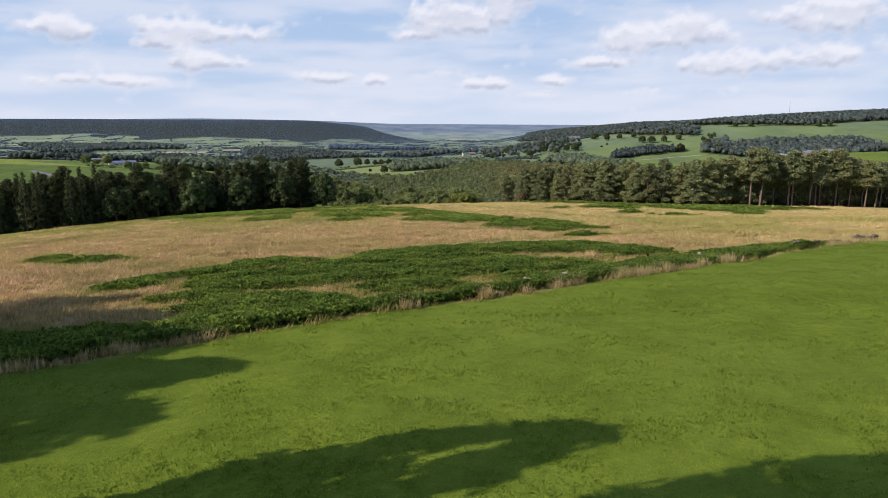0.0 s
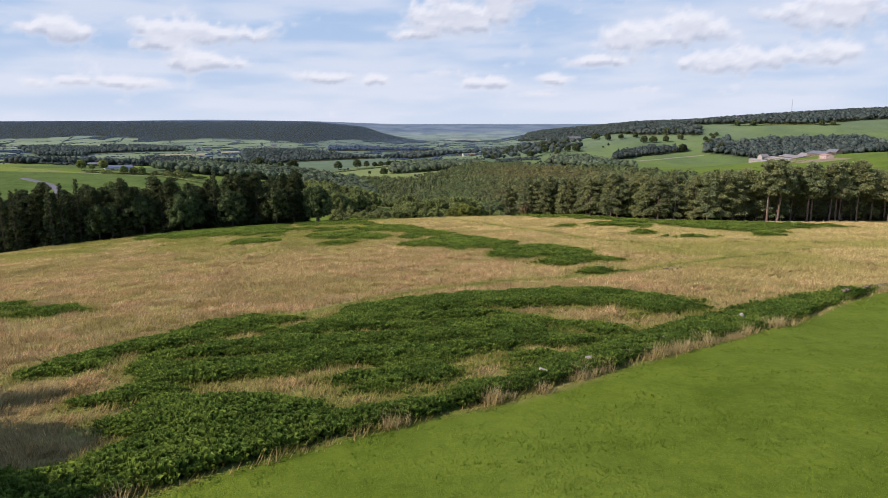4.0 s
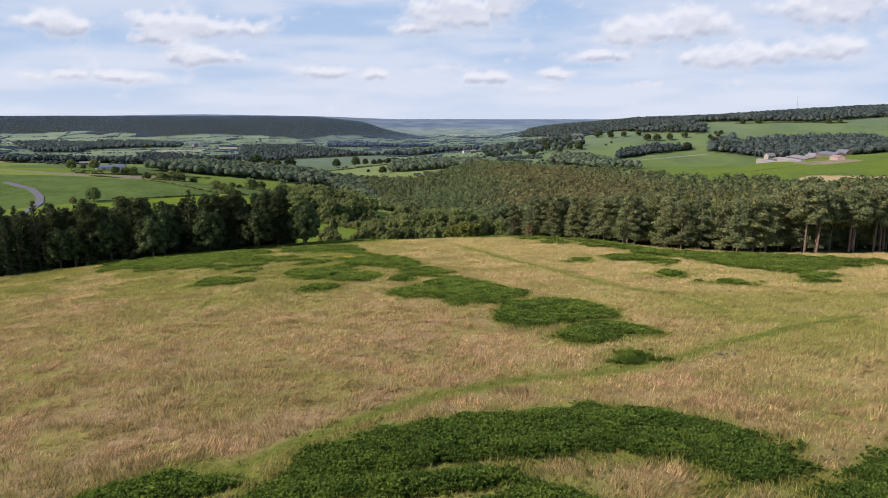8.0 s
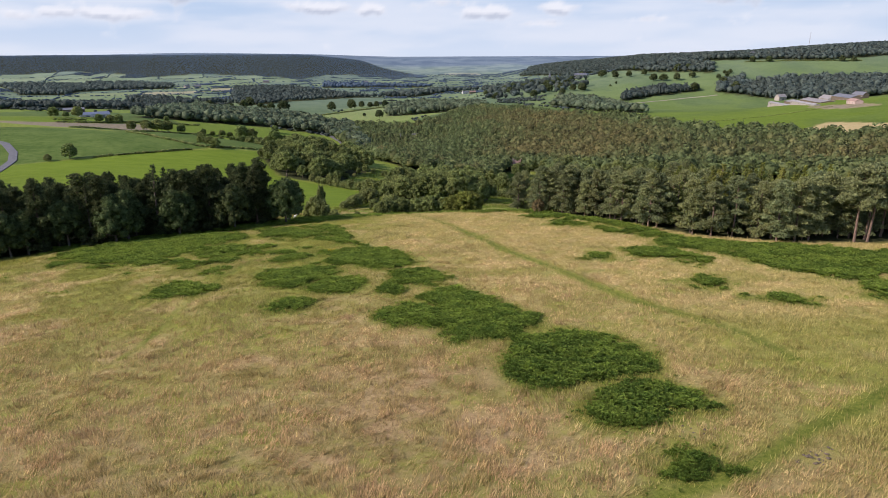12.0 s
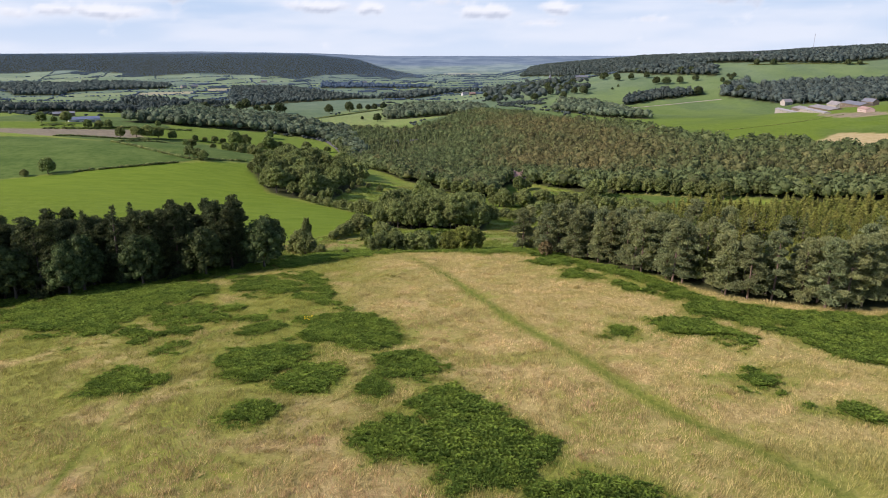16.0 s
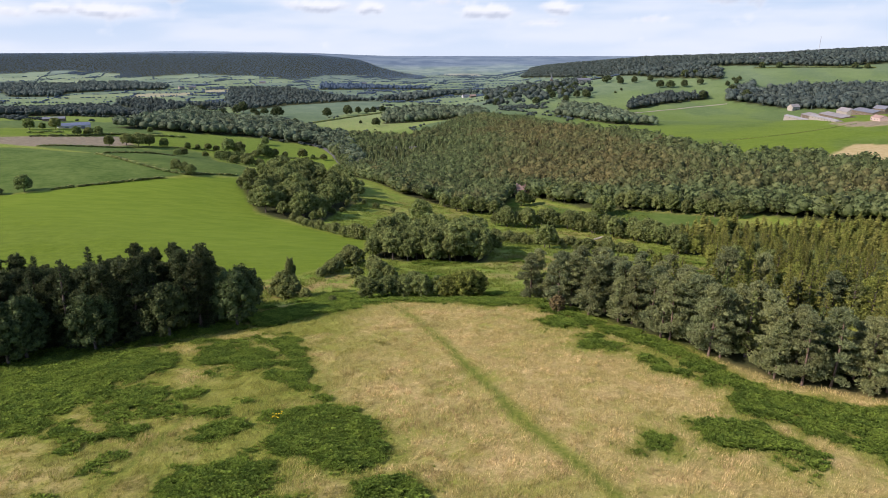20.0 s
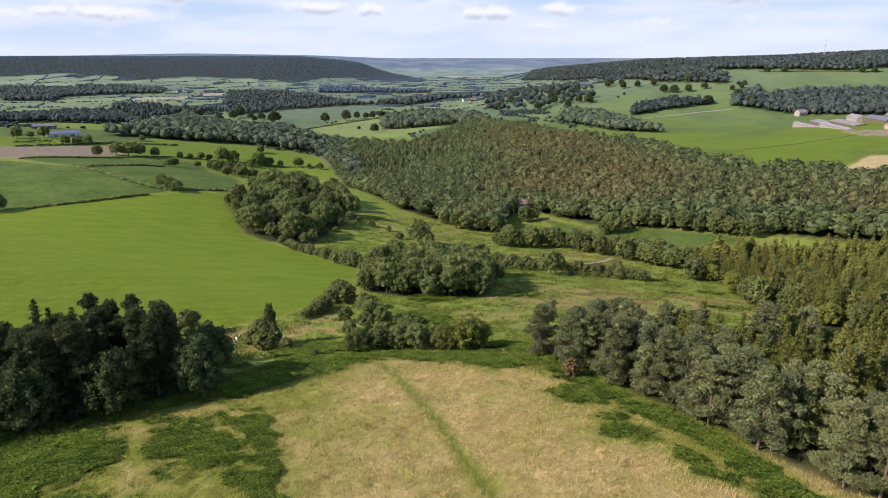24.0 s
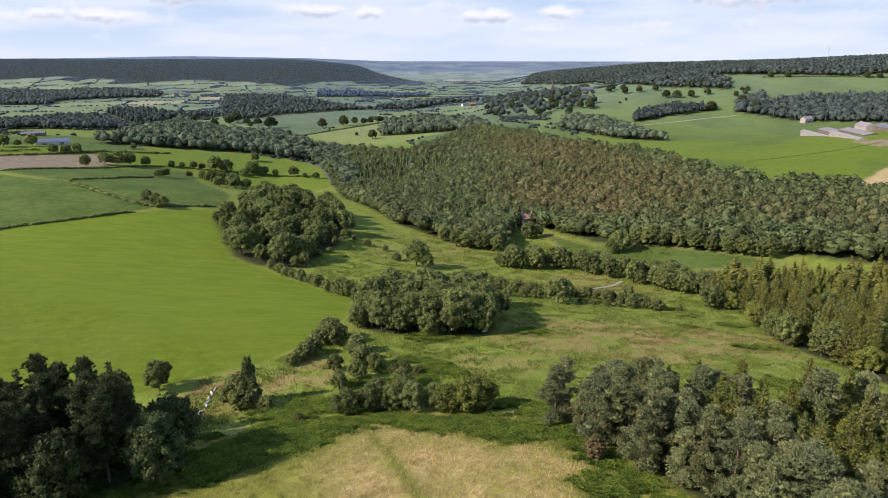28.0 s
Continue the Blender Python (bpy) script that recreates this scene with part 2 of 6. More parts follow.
def inside(x, y, ring):
    """Signed distance to a closed ring of points, positive inside."""
    near = np.full(np.shape(x), 1e9)
    odd = np.zeros(np.shape(x), bool)
    for (x0, y0), (x1, y1) in zip(ring, ring[1:] + ring[:1]):
        dx, dy = x1 - x0, y1 - y0
        s = np.clip(((x - x0) * dx + (y - y0) * dy) / (dx * dx + dy * dy + 1e-9), 0, 1)
        near = np.minimum(near, (x - x0 - s * dx) ** 2 + (y - y0 - s * dy) ** 2)
        cut = (y0 > y) != (y1 > y)
        odd ^= cut & (x < x0 + (y - y0) * dx / (dy if dy else 1e-9))
    return np.where(odd, 1, -1) * np.sqrt(near)


def beside(x, y, line):
    """Distance to an open line of points."""
    near = np.full(np.shape(x), 1e9)
    for (x0, y0), (x1, y1) in zip(line, line[1:]):
        dx, dy = x1 - x0, y1 - y0
        s = np.clip(((x - x0) * dx + (y - y0) * dy) / (dx * dx + dy * dy + 1e-9), 0, 1)
        near = np.minimum(near, (x - x0 - s * dx) ** 2 + (y - y0 - s * dy) ** 2)
    return np.sqrt(near)


# ---- plan ----
LAWN = [(-160, -140), (-75, 0), (-38, 26), (-24, 33), (-15, 39), (-4, 46), (6, 52), (17, 60), (33, 70), (49, 84), (66, 94), (130, 120), (240, 140), (240, -140)]
# bracken, patch by patch: beside the lawn, the chain over the hill, the west slope, the east wood's foot, the brow
FERN_LAWN = [
    [(-22.5, 57), (-25, 61), (-24.5, 65), (-20, 67), (-16.7, 69.6), (-14.1, 73.2), (-12, 76.7), (-9.7, 82), (-4.6, 86.5), (1.4, 88.4), (7.6, 89), (14, 91), (18.8, 89.7), (24, 87), (28.3, 81.5), (27.7, 78), (24.2, 75.9), (21, 78), (17.2, 79.7), (12.3, 81.5),
     (8.4, 81), (6.6, 77.5), (11, 74.5), (10.4, 71.3), (9.2, 67.5), (7, 64.5), (4, 61.8), (-1, 60), (-8, 60), (-12.5, 57), (-18, 54), (-24, 52.5)],
    [(-28.3, 68), (-26.6, 71.4), (-24.3, 75.7), (-20.3, 80.2), (-15.6, 77), (-16.6, 73.8), (-20.1, 72), (-21.6, 68.7), (-24.1, 65.9), (-26.3, 65.5)],
    [(-33, 59.5), (-32.5, 63.8), (-29.2, 66.7), (-28, 66.5), (-27.9, 61.4)],
]
FERN_EDGE = [[(53, 89), (50.7, 87.6), (40.5, 82), (31.8, 76.7), (23.7, 71.2), (18.1, 67.7), (13.4, 63.4), (7.6, 58), (3.3, 54), (-0.7, 51.5), (-3.3, 50), (-6.4, 48), (-8.4, 50.7), (-14.4, 52.6), (-19.3, 52.6), (-21, 49),
              (-17.5, 45.5), (-19, 42.5), (-24, 41), (-40, 38), (-50, 30), (-50, 18), (-30, 14), (-10, 30), (20, 52), (46, 74), (60, 88)]]
FERN_ISLETS = [
    [(-62, 96), (-58.4, 97), (-54.3, 91.4), (-53.2, 87), (-57, 88.5)], [(-51.5, 86.6), (-51.6, 92), (-46.9, 92.5), (-44.5, 88), (-47.3, 85.6)], [(10.5, 72.2), (15.3, 71.4), (14.3, 69), (10.5, 69.5)],
    [(8.3, 66), (10, 67.5), (12.7, 66.4), (12.6, 63.5), (10.1, 61.7), (8.2, 62.8)], [(4.6, 60.2), (7, 61.8), (8.5, 60.6), (7.5, 58), (4.8, 58)], [(14, 70), (18.6, 70.2), (17.4, 67.7), (14, 66.2)], [(-9, 56), (-2, 58.5), (3, 58), (0, 54.5), (-6, 53.5)], [(15, 75.5), (18, 76), (20, 74), (16, 73.5)],
]
FERN_CHAIN = [
    [(10.3, 138.9), (13.8, 142), (21.9, 141.9), (26.1, 136.9), (27.8, 132.7), (26.4, 128.2), (21.8, 126.4), (17.5, 125), (14, 123.7), (10.3, 125.4), (9.2, 130.9)], [(16.5, 117.6), (18.8, 122.2), (22.9, 125.3), (27.2, 124.5), (30, 120.1), (30.4, 118.1), (25.4, 117.5), (20.5, 114.8), (17.2, 115.5)],
    [(-9.2, 150.6), (-7.9, 155.6), (-4.9, 158.1), (-0.8, 156), (-2.6, 161), (-0.2, 165), (4.2, 165.8), (7.4, 161.4), (12, 153.6), (15.5, 149.2), (15.2, 144.7), (11.7, 142.1), (9.7, 139.5), (2.9, 139.8), (0.9, 144.6), (-2.7, 147), (-6.3, 147.2)],
]
FERN_WEST = [
    [(-9.9, 175), (-8.3, 170.5), (-4.6, 168.4), (-1.1, 167.6), (1.6, 171.3), (1.3, 175.2), (-2.2, 179.8), (-6.7, 180.8), (-9.6, 179.1)],
    [(-26.2, 187.6), (-22.9, 185.2), (-17.7, 185.6), (-14.3, 182.7), (-9.9, 179.5), (-6.5, 182.3), (-5, 184.3), (-7.2, 192.9), (-12.4, 200.2), (-17.6, 203.3), (-22, 201.8), (-25.9, 201), (-29.7, 200.1), (-23, 195.2), (-24.4, 190.5)],
    [(-35.5, 192.3), (-32.8, 190.5), (-29.4, 189.8), (-28.5, 195.4), (-30.8, 198.5), (-34.8, 198.5), (-36.2, 196.2)],
    [(-33.7, 171.2), (-28.9, 169.9), (-24.7, 171.2), (-23.3, 172.8), (-23.5, 177.1), (-19.3, 179.3), (-22, 184.8), (-27.2, 186.2), (-30.4, 185.1), (-33.7, 184.1), (-36, 180.9), (-34.3, 175.6)],
    [(-23.8, 166.4), (-20.4, 164.6), (-15.1, 165), (-12.8, 169.2), (-13.9, 173.5), (-15.8, 175.8), (-20.1, 175.8), (-22.8, 172.8), (-24, 168.9)],
    [(-10.8, 164.5), (-7.9, 162.9), (-5.6, 166.1), (-6.4, 168.4), (-9.6, 169.2), (-11.5, 167.2)],
    [(-28.5, 156.3), (-20.2, 156.4), (-21.9, 161.4), (-26.1, 162.6), (-28.4, 159.5)],
]
FERN_SLOPE = [
    [(-54, 168), (-50.1, 167.3), (-48.4, 169.4), (-44.2, 168.2), (-41.8, 170.2), (-42.6, 174.1), (-47.5, 176.2), (-51.9, 178.2), (-54, 176.6), (-54.3, 172.3)],
    [(-58, 203.6), (-52.9, 200.4), (-47.9, 201.5), (-44, 206.8), (-42, 209.5), (-46.2, 212.4), (-52.1, 212.2), (-57.4, 210.8), (-60, 208)],
    [(-45.8, 199.4), (-41.7, 198), (-39.7, 201.7), (-43.4, 204.7), (-47.4, 203.7)],
    [(-79.8, 199.8), (-72.6, 197.1), (-64, 196), (-60.9, 208.1), (-55.8, 214.6), (-51.1, 221.9), (-53.4, 228), (-60, 233), (-70, 235), (-78.9, 233.7), (-93, 226), (-98, 214.9), (-92, 203)],
    [(-47.2, 222.2), (-39.5, 218.6), (-32.6, 217.3), (-30.4, 221.6), (-31.8, 227.3), (-39.7, 231.3), (-50.5, 233)],
    [(-31.5, 213), (-26.2, 210.8), (-21.4, 205.9), (-17.6, 202.3), (-16.4, 204.5), (-22.6, 211.5), (-21.8, 217.2), (-24.2, 223.6), (-29.5, 227), (-29.6, 220.2), (-25.6, 216.8), (-32.4, 216.8)],
]
FERN_SPARSE = [
    [(21.1, 108.7), (23.8, 111.3), (26.5, 109.9), (26.6, 106.5), (24.5, 105.2), (21.4, 103.3), (20, 104.2), (20, 106.4)], [(-60.4, 195), (-59.9, 200.1), (-53.5, 195.2), (-54.3, 191.6)],
    [(-50, 185.3), (-50, 190.3), (-44.9, 188), (-44.7, 183.3)], [(43.7, 168.5), (49.1, 170.4), (52.6, 164.8), (49.4, 161.6), (45.9, 163.4)], [(-36, 234), (-32, 238.7), (-24, 224), (-22.5, 219), (-28, 222)],
]
FERN_EAST = [
    [(24, 243), (29.1, 249), (36, 245.5), (37.6, 240), (33.6, 237.2), (27, 237.5)], [(29.7, 227.5), (32.5, 232.9), (37.2, 234.5), (38.9, 229.5), (42.3, 227.2), (39.8, 222.8), (34.3, 223.7), (30.6, 224.7)], [(39.3, 219.8), (43, 220.8), (46.4, 215.1), (50.8, 209.2), (55.2, 203), (52, 202), (45.7, 209.2), (40.7, 214.4)],
    [(40.9, 195.5), (46.8, 196.3), (51.9, 191.4), (55.1, 185.9), (57.6, 180.3), (53.3, 178.2), (49.1, 179), (46.2, 182.8), (41.5, 185.4), (39.8, 188.8)], [(30.2, 186.8), (32.7, 189.8), (36.8, 189), (37.4, 185.3), (34.2, 183), (31.1, 183.6)],
]
FERN_STRIP = [[(24, 262), (32, 264), (36.5, 249), (42.5, 237.5), (49, 230), (54.5, 217), (56.5, 207.5), (62.5, 202), (70, 199), (79, 197), (92, 190), (104, 186), (110, 178), (96, 176), (86, 172), (80, 165.5), (72, 167.5), (66, 172), (62, 182), (56, 190.5), (50.5, 196.5),
               (51, 205), (48.5, 212), (44, 224), (38.2, 231), (33, 244.7), (25.4, 255.7)]]
FERN_BROW = [
    [(51.4, 157.5), (55.6, 159.6), (59.8, 158.4), (62.1, 154.4), (59.4, 152.3), (54.7, 153.3)], [(71.2, 162), (76.5, 165), (84, 164), (76, 155), (70.4, 156)], [(-104, 216), (-90, 226), (-75, 232), (-60, 237), (-48, 243), (-40, 246), (-40, 252), (-50, 256), (-66, 250), (-110, 230)],
    [(-52, 256), (-45, 247), (-39, 243), (-36, 246), (-34, 249.5), (-27, 254), (-18.5, 262), (-11, 270), (0, 266), (15, 258), (20, 258.5), (28, 262), (30, 268), (12, 276), (-10, 280), (-25, 277), (-40, 268)],
]
FERN_VALE = [(33, 355, 7, 4), (97, 374, 4, 2.2), (108, 345, 6, 3), (115, 383, 5, 3), (20, 426, 6, 3), (0, 343, 8, 4), (94, 304, 5, 6), (104, 397, 5, 2)]
UNDER_BROW = [(-50, 258), (-44, 252), (-30, 262), (-18, 276), (15, 276), (28, 272), (34, 284), (14, 294), (8, 318), (-8, 326), (-20, 306), (-32, 296), (-42, 284), (-48, 272)]
# grassy gaps in the bracken: x, y, half width, half depth
FERN_GAPS = [(-7.5, 70.0, 4.0, 1.0), (15.5, 76, 5.0, 3.0), (3.4, 57, 1.6, 1.8), (-0.7, 74, 3.0, 0.6), (2, 79, 3.5, 0.7), (-19, 62.5, 3.5, 0.8), (-3, 64.5, 2.6, 0.6), (-13, 56, 3.2, 0.9)]
STONE_HEAPS = [(25.6, 113.2), (36.5, 108.4), (34.2, 107.4)]
# dry golden stretches of the vale: x, y, half width, half depth, how dry
GOLDEN = [(72, 352, 56, 30, 1.0), (-54, 292, 14, 20, 1.0), (78, 455, 40, 22, 0.8), (20, 318, 14, 12, 0.7), (-36, 308, 13, 14, 1.0), (-10, 520, 40, 60, 0.55)]
TRACKS = [
    (1.0, [(-12, 266), (-8.9, 259.4), (-3.6, 247), (2.2, 232), (7, 217), (11, 206.5), (14.4, 196), (19.2, 186.3), (22.7, 179.3), (26.5, 170), (30.1, 161), (34.5, 153.5), (38.5, 148), (43, 141), (45.5, 131)]),
    (1.0, [(-26, 66), (-17, 78), (-11, 85.5), (-9, 87.4), (-6.6, 89.7), (-3.2, 93), (0.6, 95.8), (4.8, 97.9), (10.4, 100.1), (16.1, 101.2), (21.7, 103), (26.7, 105.7), (32.5, 109.6), (37.3, 113.1), (43.3, 116.6), (50, 121), (64, 128)]),
    (0.5, [(-43, 138), (-43, 152.6), (-43.6, 156.2), (-44.3, 166), (-44, 176), (-42.3, 187.5), (-40, 200)]),
]
FIELDS = []
FIELDS.append(("lawn", 1.5, [(-224, 470), (-177, 512), (-138, 544), (-100, 450), (-63, 419), (-34, 395), (-31, 365), (-37, 338), (-48, 318), (-67, 302), (-97, 276), (-160, 262), (-330, 262), (-330, 400)]))
FIELDS.append(("pasture", 1.5, [(-400, 440), (-330, 400), (-224, 470), (-177, 512), (-168, 530), (-255, 582), (-328, 610), (-420, 560)]))
FIELDS.append(("pasture", 2, [(-255, 582), (-328, 628), (-326, 735), (-260, 820), (-147, 600), (-138, 544), (-168, 530)]))
FIELDS.append(("lawn", 2, [(-430, 760), (-380, 853), (-330, 935), (-240, 975), (-165, 955), (-130, 880), (-108, 815), (-150, 790), (-240, 830), (-330, 795), (-420, 760)]))
FIELDS.append(("lawn", 2, [(-560, 780), (-440, 870), (-385, 850), (-416, 759), (-480, 690)]))
FIELDS.append(("soil", 2, [(-420, 640), (-416, 759), (-366, 846), (-326, 790), (-328, 628)]))
FIELDS.append(("rough", 3, [(-73, 666), (-30, 585), (37, 535), (31, 502), (-10, 470), (-33, 422), (-46, 441), (-63, 472), (-70, 511), (-54, 533)]))
FIELDS.append(("rough", 3, [(29, 406), (57, 415), (104, 406), (128, 397), (119, 333), (91, 296), (65, 290), (35, 285), (14, 290), (8, 324)]))
FIELDS.append(("pasture", 4, [(69, 582), (103, 530), (122, 536), (177, 502), (193, 482), (134, 485), (80, 520)]))
FIELDS.append(("rough", 4, [(35, 474), (71, 488), (113, 472), (128, 443), (90, 442), (31, 432)]))
FIELDS.append(("lawn", 4, [(345, 1196), (491, 1266), (640, 1000), (480, 700), (337, 610), (264, 669), (274, 929)]))
FIELDS.append(("lawn", 6, [(610, 1632), (900, 1450), (800, 1278), (546, 1376)]))
FIELDS.append(("lawn", 6, [(327, 1566), (430, 1472), (502, 1371), (492, 1244), (345, 1196), (224, 1326)]))
FIELDS.append(("rough", 6, [(-239, 1247), (-141, 1500), (20, 1253), (-75, 1114), (-153, 1124)]))
FIELDS.append(("pasture", 6, [(-436, 1471), (-397, 1787), (-146, 1824), (-146, 1600), (-245, 1274)]))
FIELDS.append(("soil", 2, [(404, 790), (424, 780), (450, 765), (455, 738), (420, 735), (405, 750)]))
FIELDS.append(("stubble", 3, [(285, 590), (350, 650), (480, 560), (360, 520)]))
FAR_WOODS = {}
FAR_WOODS["ridge"] = [(-3300, 2950), (-1865, 2953), (-1685, 3057), (-1398, 2973), (-1232, 2868), (-1080, 2958), (-779, 2907), (-592, 2802), (-497, 3043), (-360, 3135), (-201, 3044), (-79, 3065), (-82, 3200), (-150, 3372), (-330, 3600), (-480, 3900), (-3300, 3950)]
FAR_WOODS["heights"] = [(311, 2777), (445, 2534), (538, 2500), (600, 2300), (415, 1670), (448, 1497), (549, 1410), (575, 1480), (560, 1620), (660, 1530), (790, 1440), (880, 1460), (1100, 1500), (1900, 1800), (1900, 2300), (1150, 2700), (700, 3000), (400, 3100)]
FAR_WOODS["band"] = [(-1196, 1930), (-1067, 1932), (-1130, 2100), (-1012, 2240), (-912, 2272), (-981, 2485), (-1231, 2640), (-1371, 2600), (-1305, 2494), (-1507, 2500), (-1536, 2350)]
FAR_WOODS["conifer"] = [(-819, 1762), (-737, 1763), (-620, 1646), (-494, 1640), (-493, 1590), (-570, 1540), (-579, 1409), (-771, 1660)]
FAR_WOODS["quarry"] = [(-848, 1593), (-724, 1571), (-424, 1072), (-460, 1130), (-506, 1121), (-592, 1097), (-643, 1000), (-734, 1089), (-760, 1252)]
FAR_WOODS["river"] = [(-416, 919), (-364, 937), (-333, 945), (-274, 973), (-240, 981), (-187, 968), (-160, 961), (-109, 837), (-98, 780), (-80, 800), (-138, 1033), (-176, 1068), (-275, 1205), (-348, 1206), (-462, 1389), (-555, 1545), (-440, 1112), (-407, 958)]
FAR_WOODS["spur"] = [(-105, 1252), (-86, 1244), (-19, 1243), (19, 1234), (80, 1180), (60, 1400), (22, 1444), (-50, 1578), (-113, 1448)]
FAR_WOODS["grey"] = [(-442, 1491), (-363, 1647), (-225, 1774), (-113, 1775), (-201, 1806), (-359, 2041), (-523, 2321), (-706, 2312), (-560, 1800)]
FAR_WOODS["brow"] = [(-175, 1827), (-85, 1775), (31, 2030), (130, 2069), (-2, 2122), (-124, 1929)]
FAR_WOODS["blue"] = [(-404, 2279), (-39, 2281), (-40, 2359), (-288, 2533), (-460, 2582)]
FAR_WOODS["lower copse"] = [(301, 1184), (379, 1244), (470, 1272), (476, 1290), (403, 1321), (339, 1274)]
FAR_WOODS["park"] = [(90, 1400), (180, 1345), (290, 1370), (330, 1600), (420, 2300), (300, 2500), (120, 2100), (100, 1700)]
FAR_WOODS["copse"] = [(175, 1128), (207, 1062), (226, 981), (274, 929), (280, 970), (275, 1140), (216, 1287)]
FAR_WOODS["dark"] = [(493, 1252), (525, 1213), (548, 1168), (644, 1091), (760, 1100), (780, 1219), (655, 1293), (607, 1293), (564, 1283), (580, 1351), (513, 1299)]
# hedges between the fields
HEDGES = []
HEDGES += [[(-328, 628), (-322, 712), (-310, 791), (-287, 830), (-246, 848), (-215, 869), (-146, 870)], [(-413, 755), (-391, 816), (-370, 866)], [(-438, 792), (-419, 825)]]
HEDGES += [[(-381, 853), (-350, 877), (-317, 905)], [(-255, 582), (-211, 548), (-183, 531), (-168, 528)], [(-224, 470), (-200, 488), (-177, 512)], [(-255, 582), (-238, 616), (-257, 720)]]
HEDGES += [[(-169, 530), (-142, 551)], [(-354, 1220), (-239, 1247), (-125, 1459)], [(645, 1493), (844, 1409)]]
WOODS = {}
WOODS["hill"] = [(-100, 776), (-31, 597), (9, 545), (37, 535), (54, 593), (74, 588), (102, 543), (159, 515), (200, 497), (237, 473), (330, 440), (380, 500), (300, 560), (245, 600), (215, 656), (195, 844), (132, 1036), (55, 1209), (-44, 1004), (-125, 1048), (-158, 974)]
WOODS["larch"] = [(117, 420), (134, 414), (118, 351), (122, 330), (124, 300), (135, 262), (200, 230), (300, 300), (300, 400), (237, 455), (152, 463)]
WOODS["pines"] = [(25, 268), (33, 254), (39, 243), (46, 231), (53, 222), (62, 208), (76, 200), (98, 196), (140, 204), (210, 190), (215, 230), (130, 255), (88, 272), (69, 277), (42, 280), (28, 278)]
WOODS["left"] = [(-46, 252), (-54, 246), (-63, 242), (-74, 237), (-88, 230), (-104, 224), (-130, 207), (-165, 187), (-190, 195), (-150, 235), (-110, 262), (-84, 274), (-60, 270), (-49, 260)]
WOODS["clump"] = [(-131, 519), (-101, 451), (-84, 439), (-62, 442), (-60, 472), (-52, 535), (-62, 575), (-78, 610), (-110, 640), (-140, 620), (-128, 560)]
WOODS["blob"] = [(-28, 352), (-12, 344), (4, 343), (20, 349), (25, 390), (8, 405), (-14, 398), (-27, 380)]


def patchwork(x, y):
    """Fields of the far country: a number for each field, and the distance to its hedge."""
    x, y = np.asarray(x, float), np.asarray(y, float)
    u, v = (x * 0.94 + y * 0.34) / 190, (y * 0.94 - x * 0.34) / 150
    i, j = np.floor(u).astype(int), np.floor(v).astype(int)
    first, second, cell = np.full(x.shape, 9.0), np.full(x.shape, 9.0), np.zeros(x.shape)
    for a in (-1, 0, 1):
        for b in (-1, 0, 1):
            p, q = DICE[(i + a) % 256, (j + b) % 256], DICE[(j + b + 90) % 256, (i + a + 31) % 256]
            d = np.maximum(np.abs(u - i - a - 0.2 - 0.6 * p), np.abs(v - j - b - 0.2 - 0.6 * q))
            second = np.where(d < first, first, np.minimum(second, d))
            cell = np.where(d < first, DICE[(i + a + 60) % 256, (j + b + 120) % 256], cell)
            first = np.minimum(first, d)
    return cell, (second - first) * 75


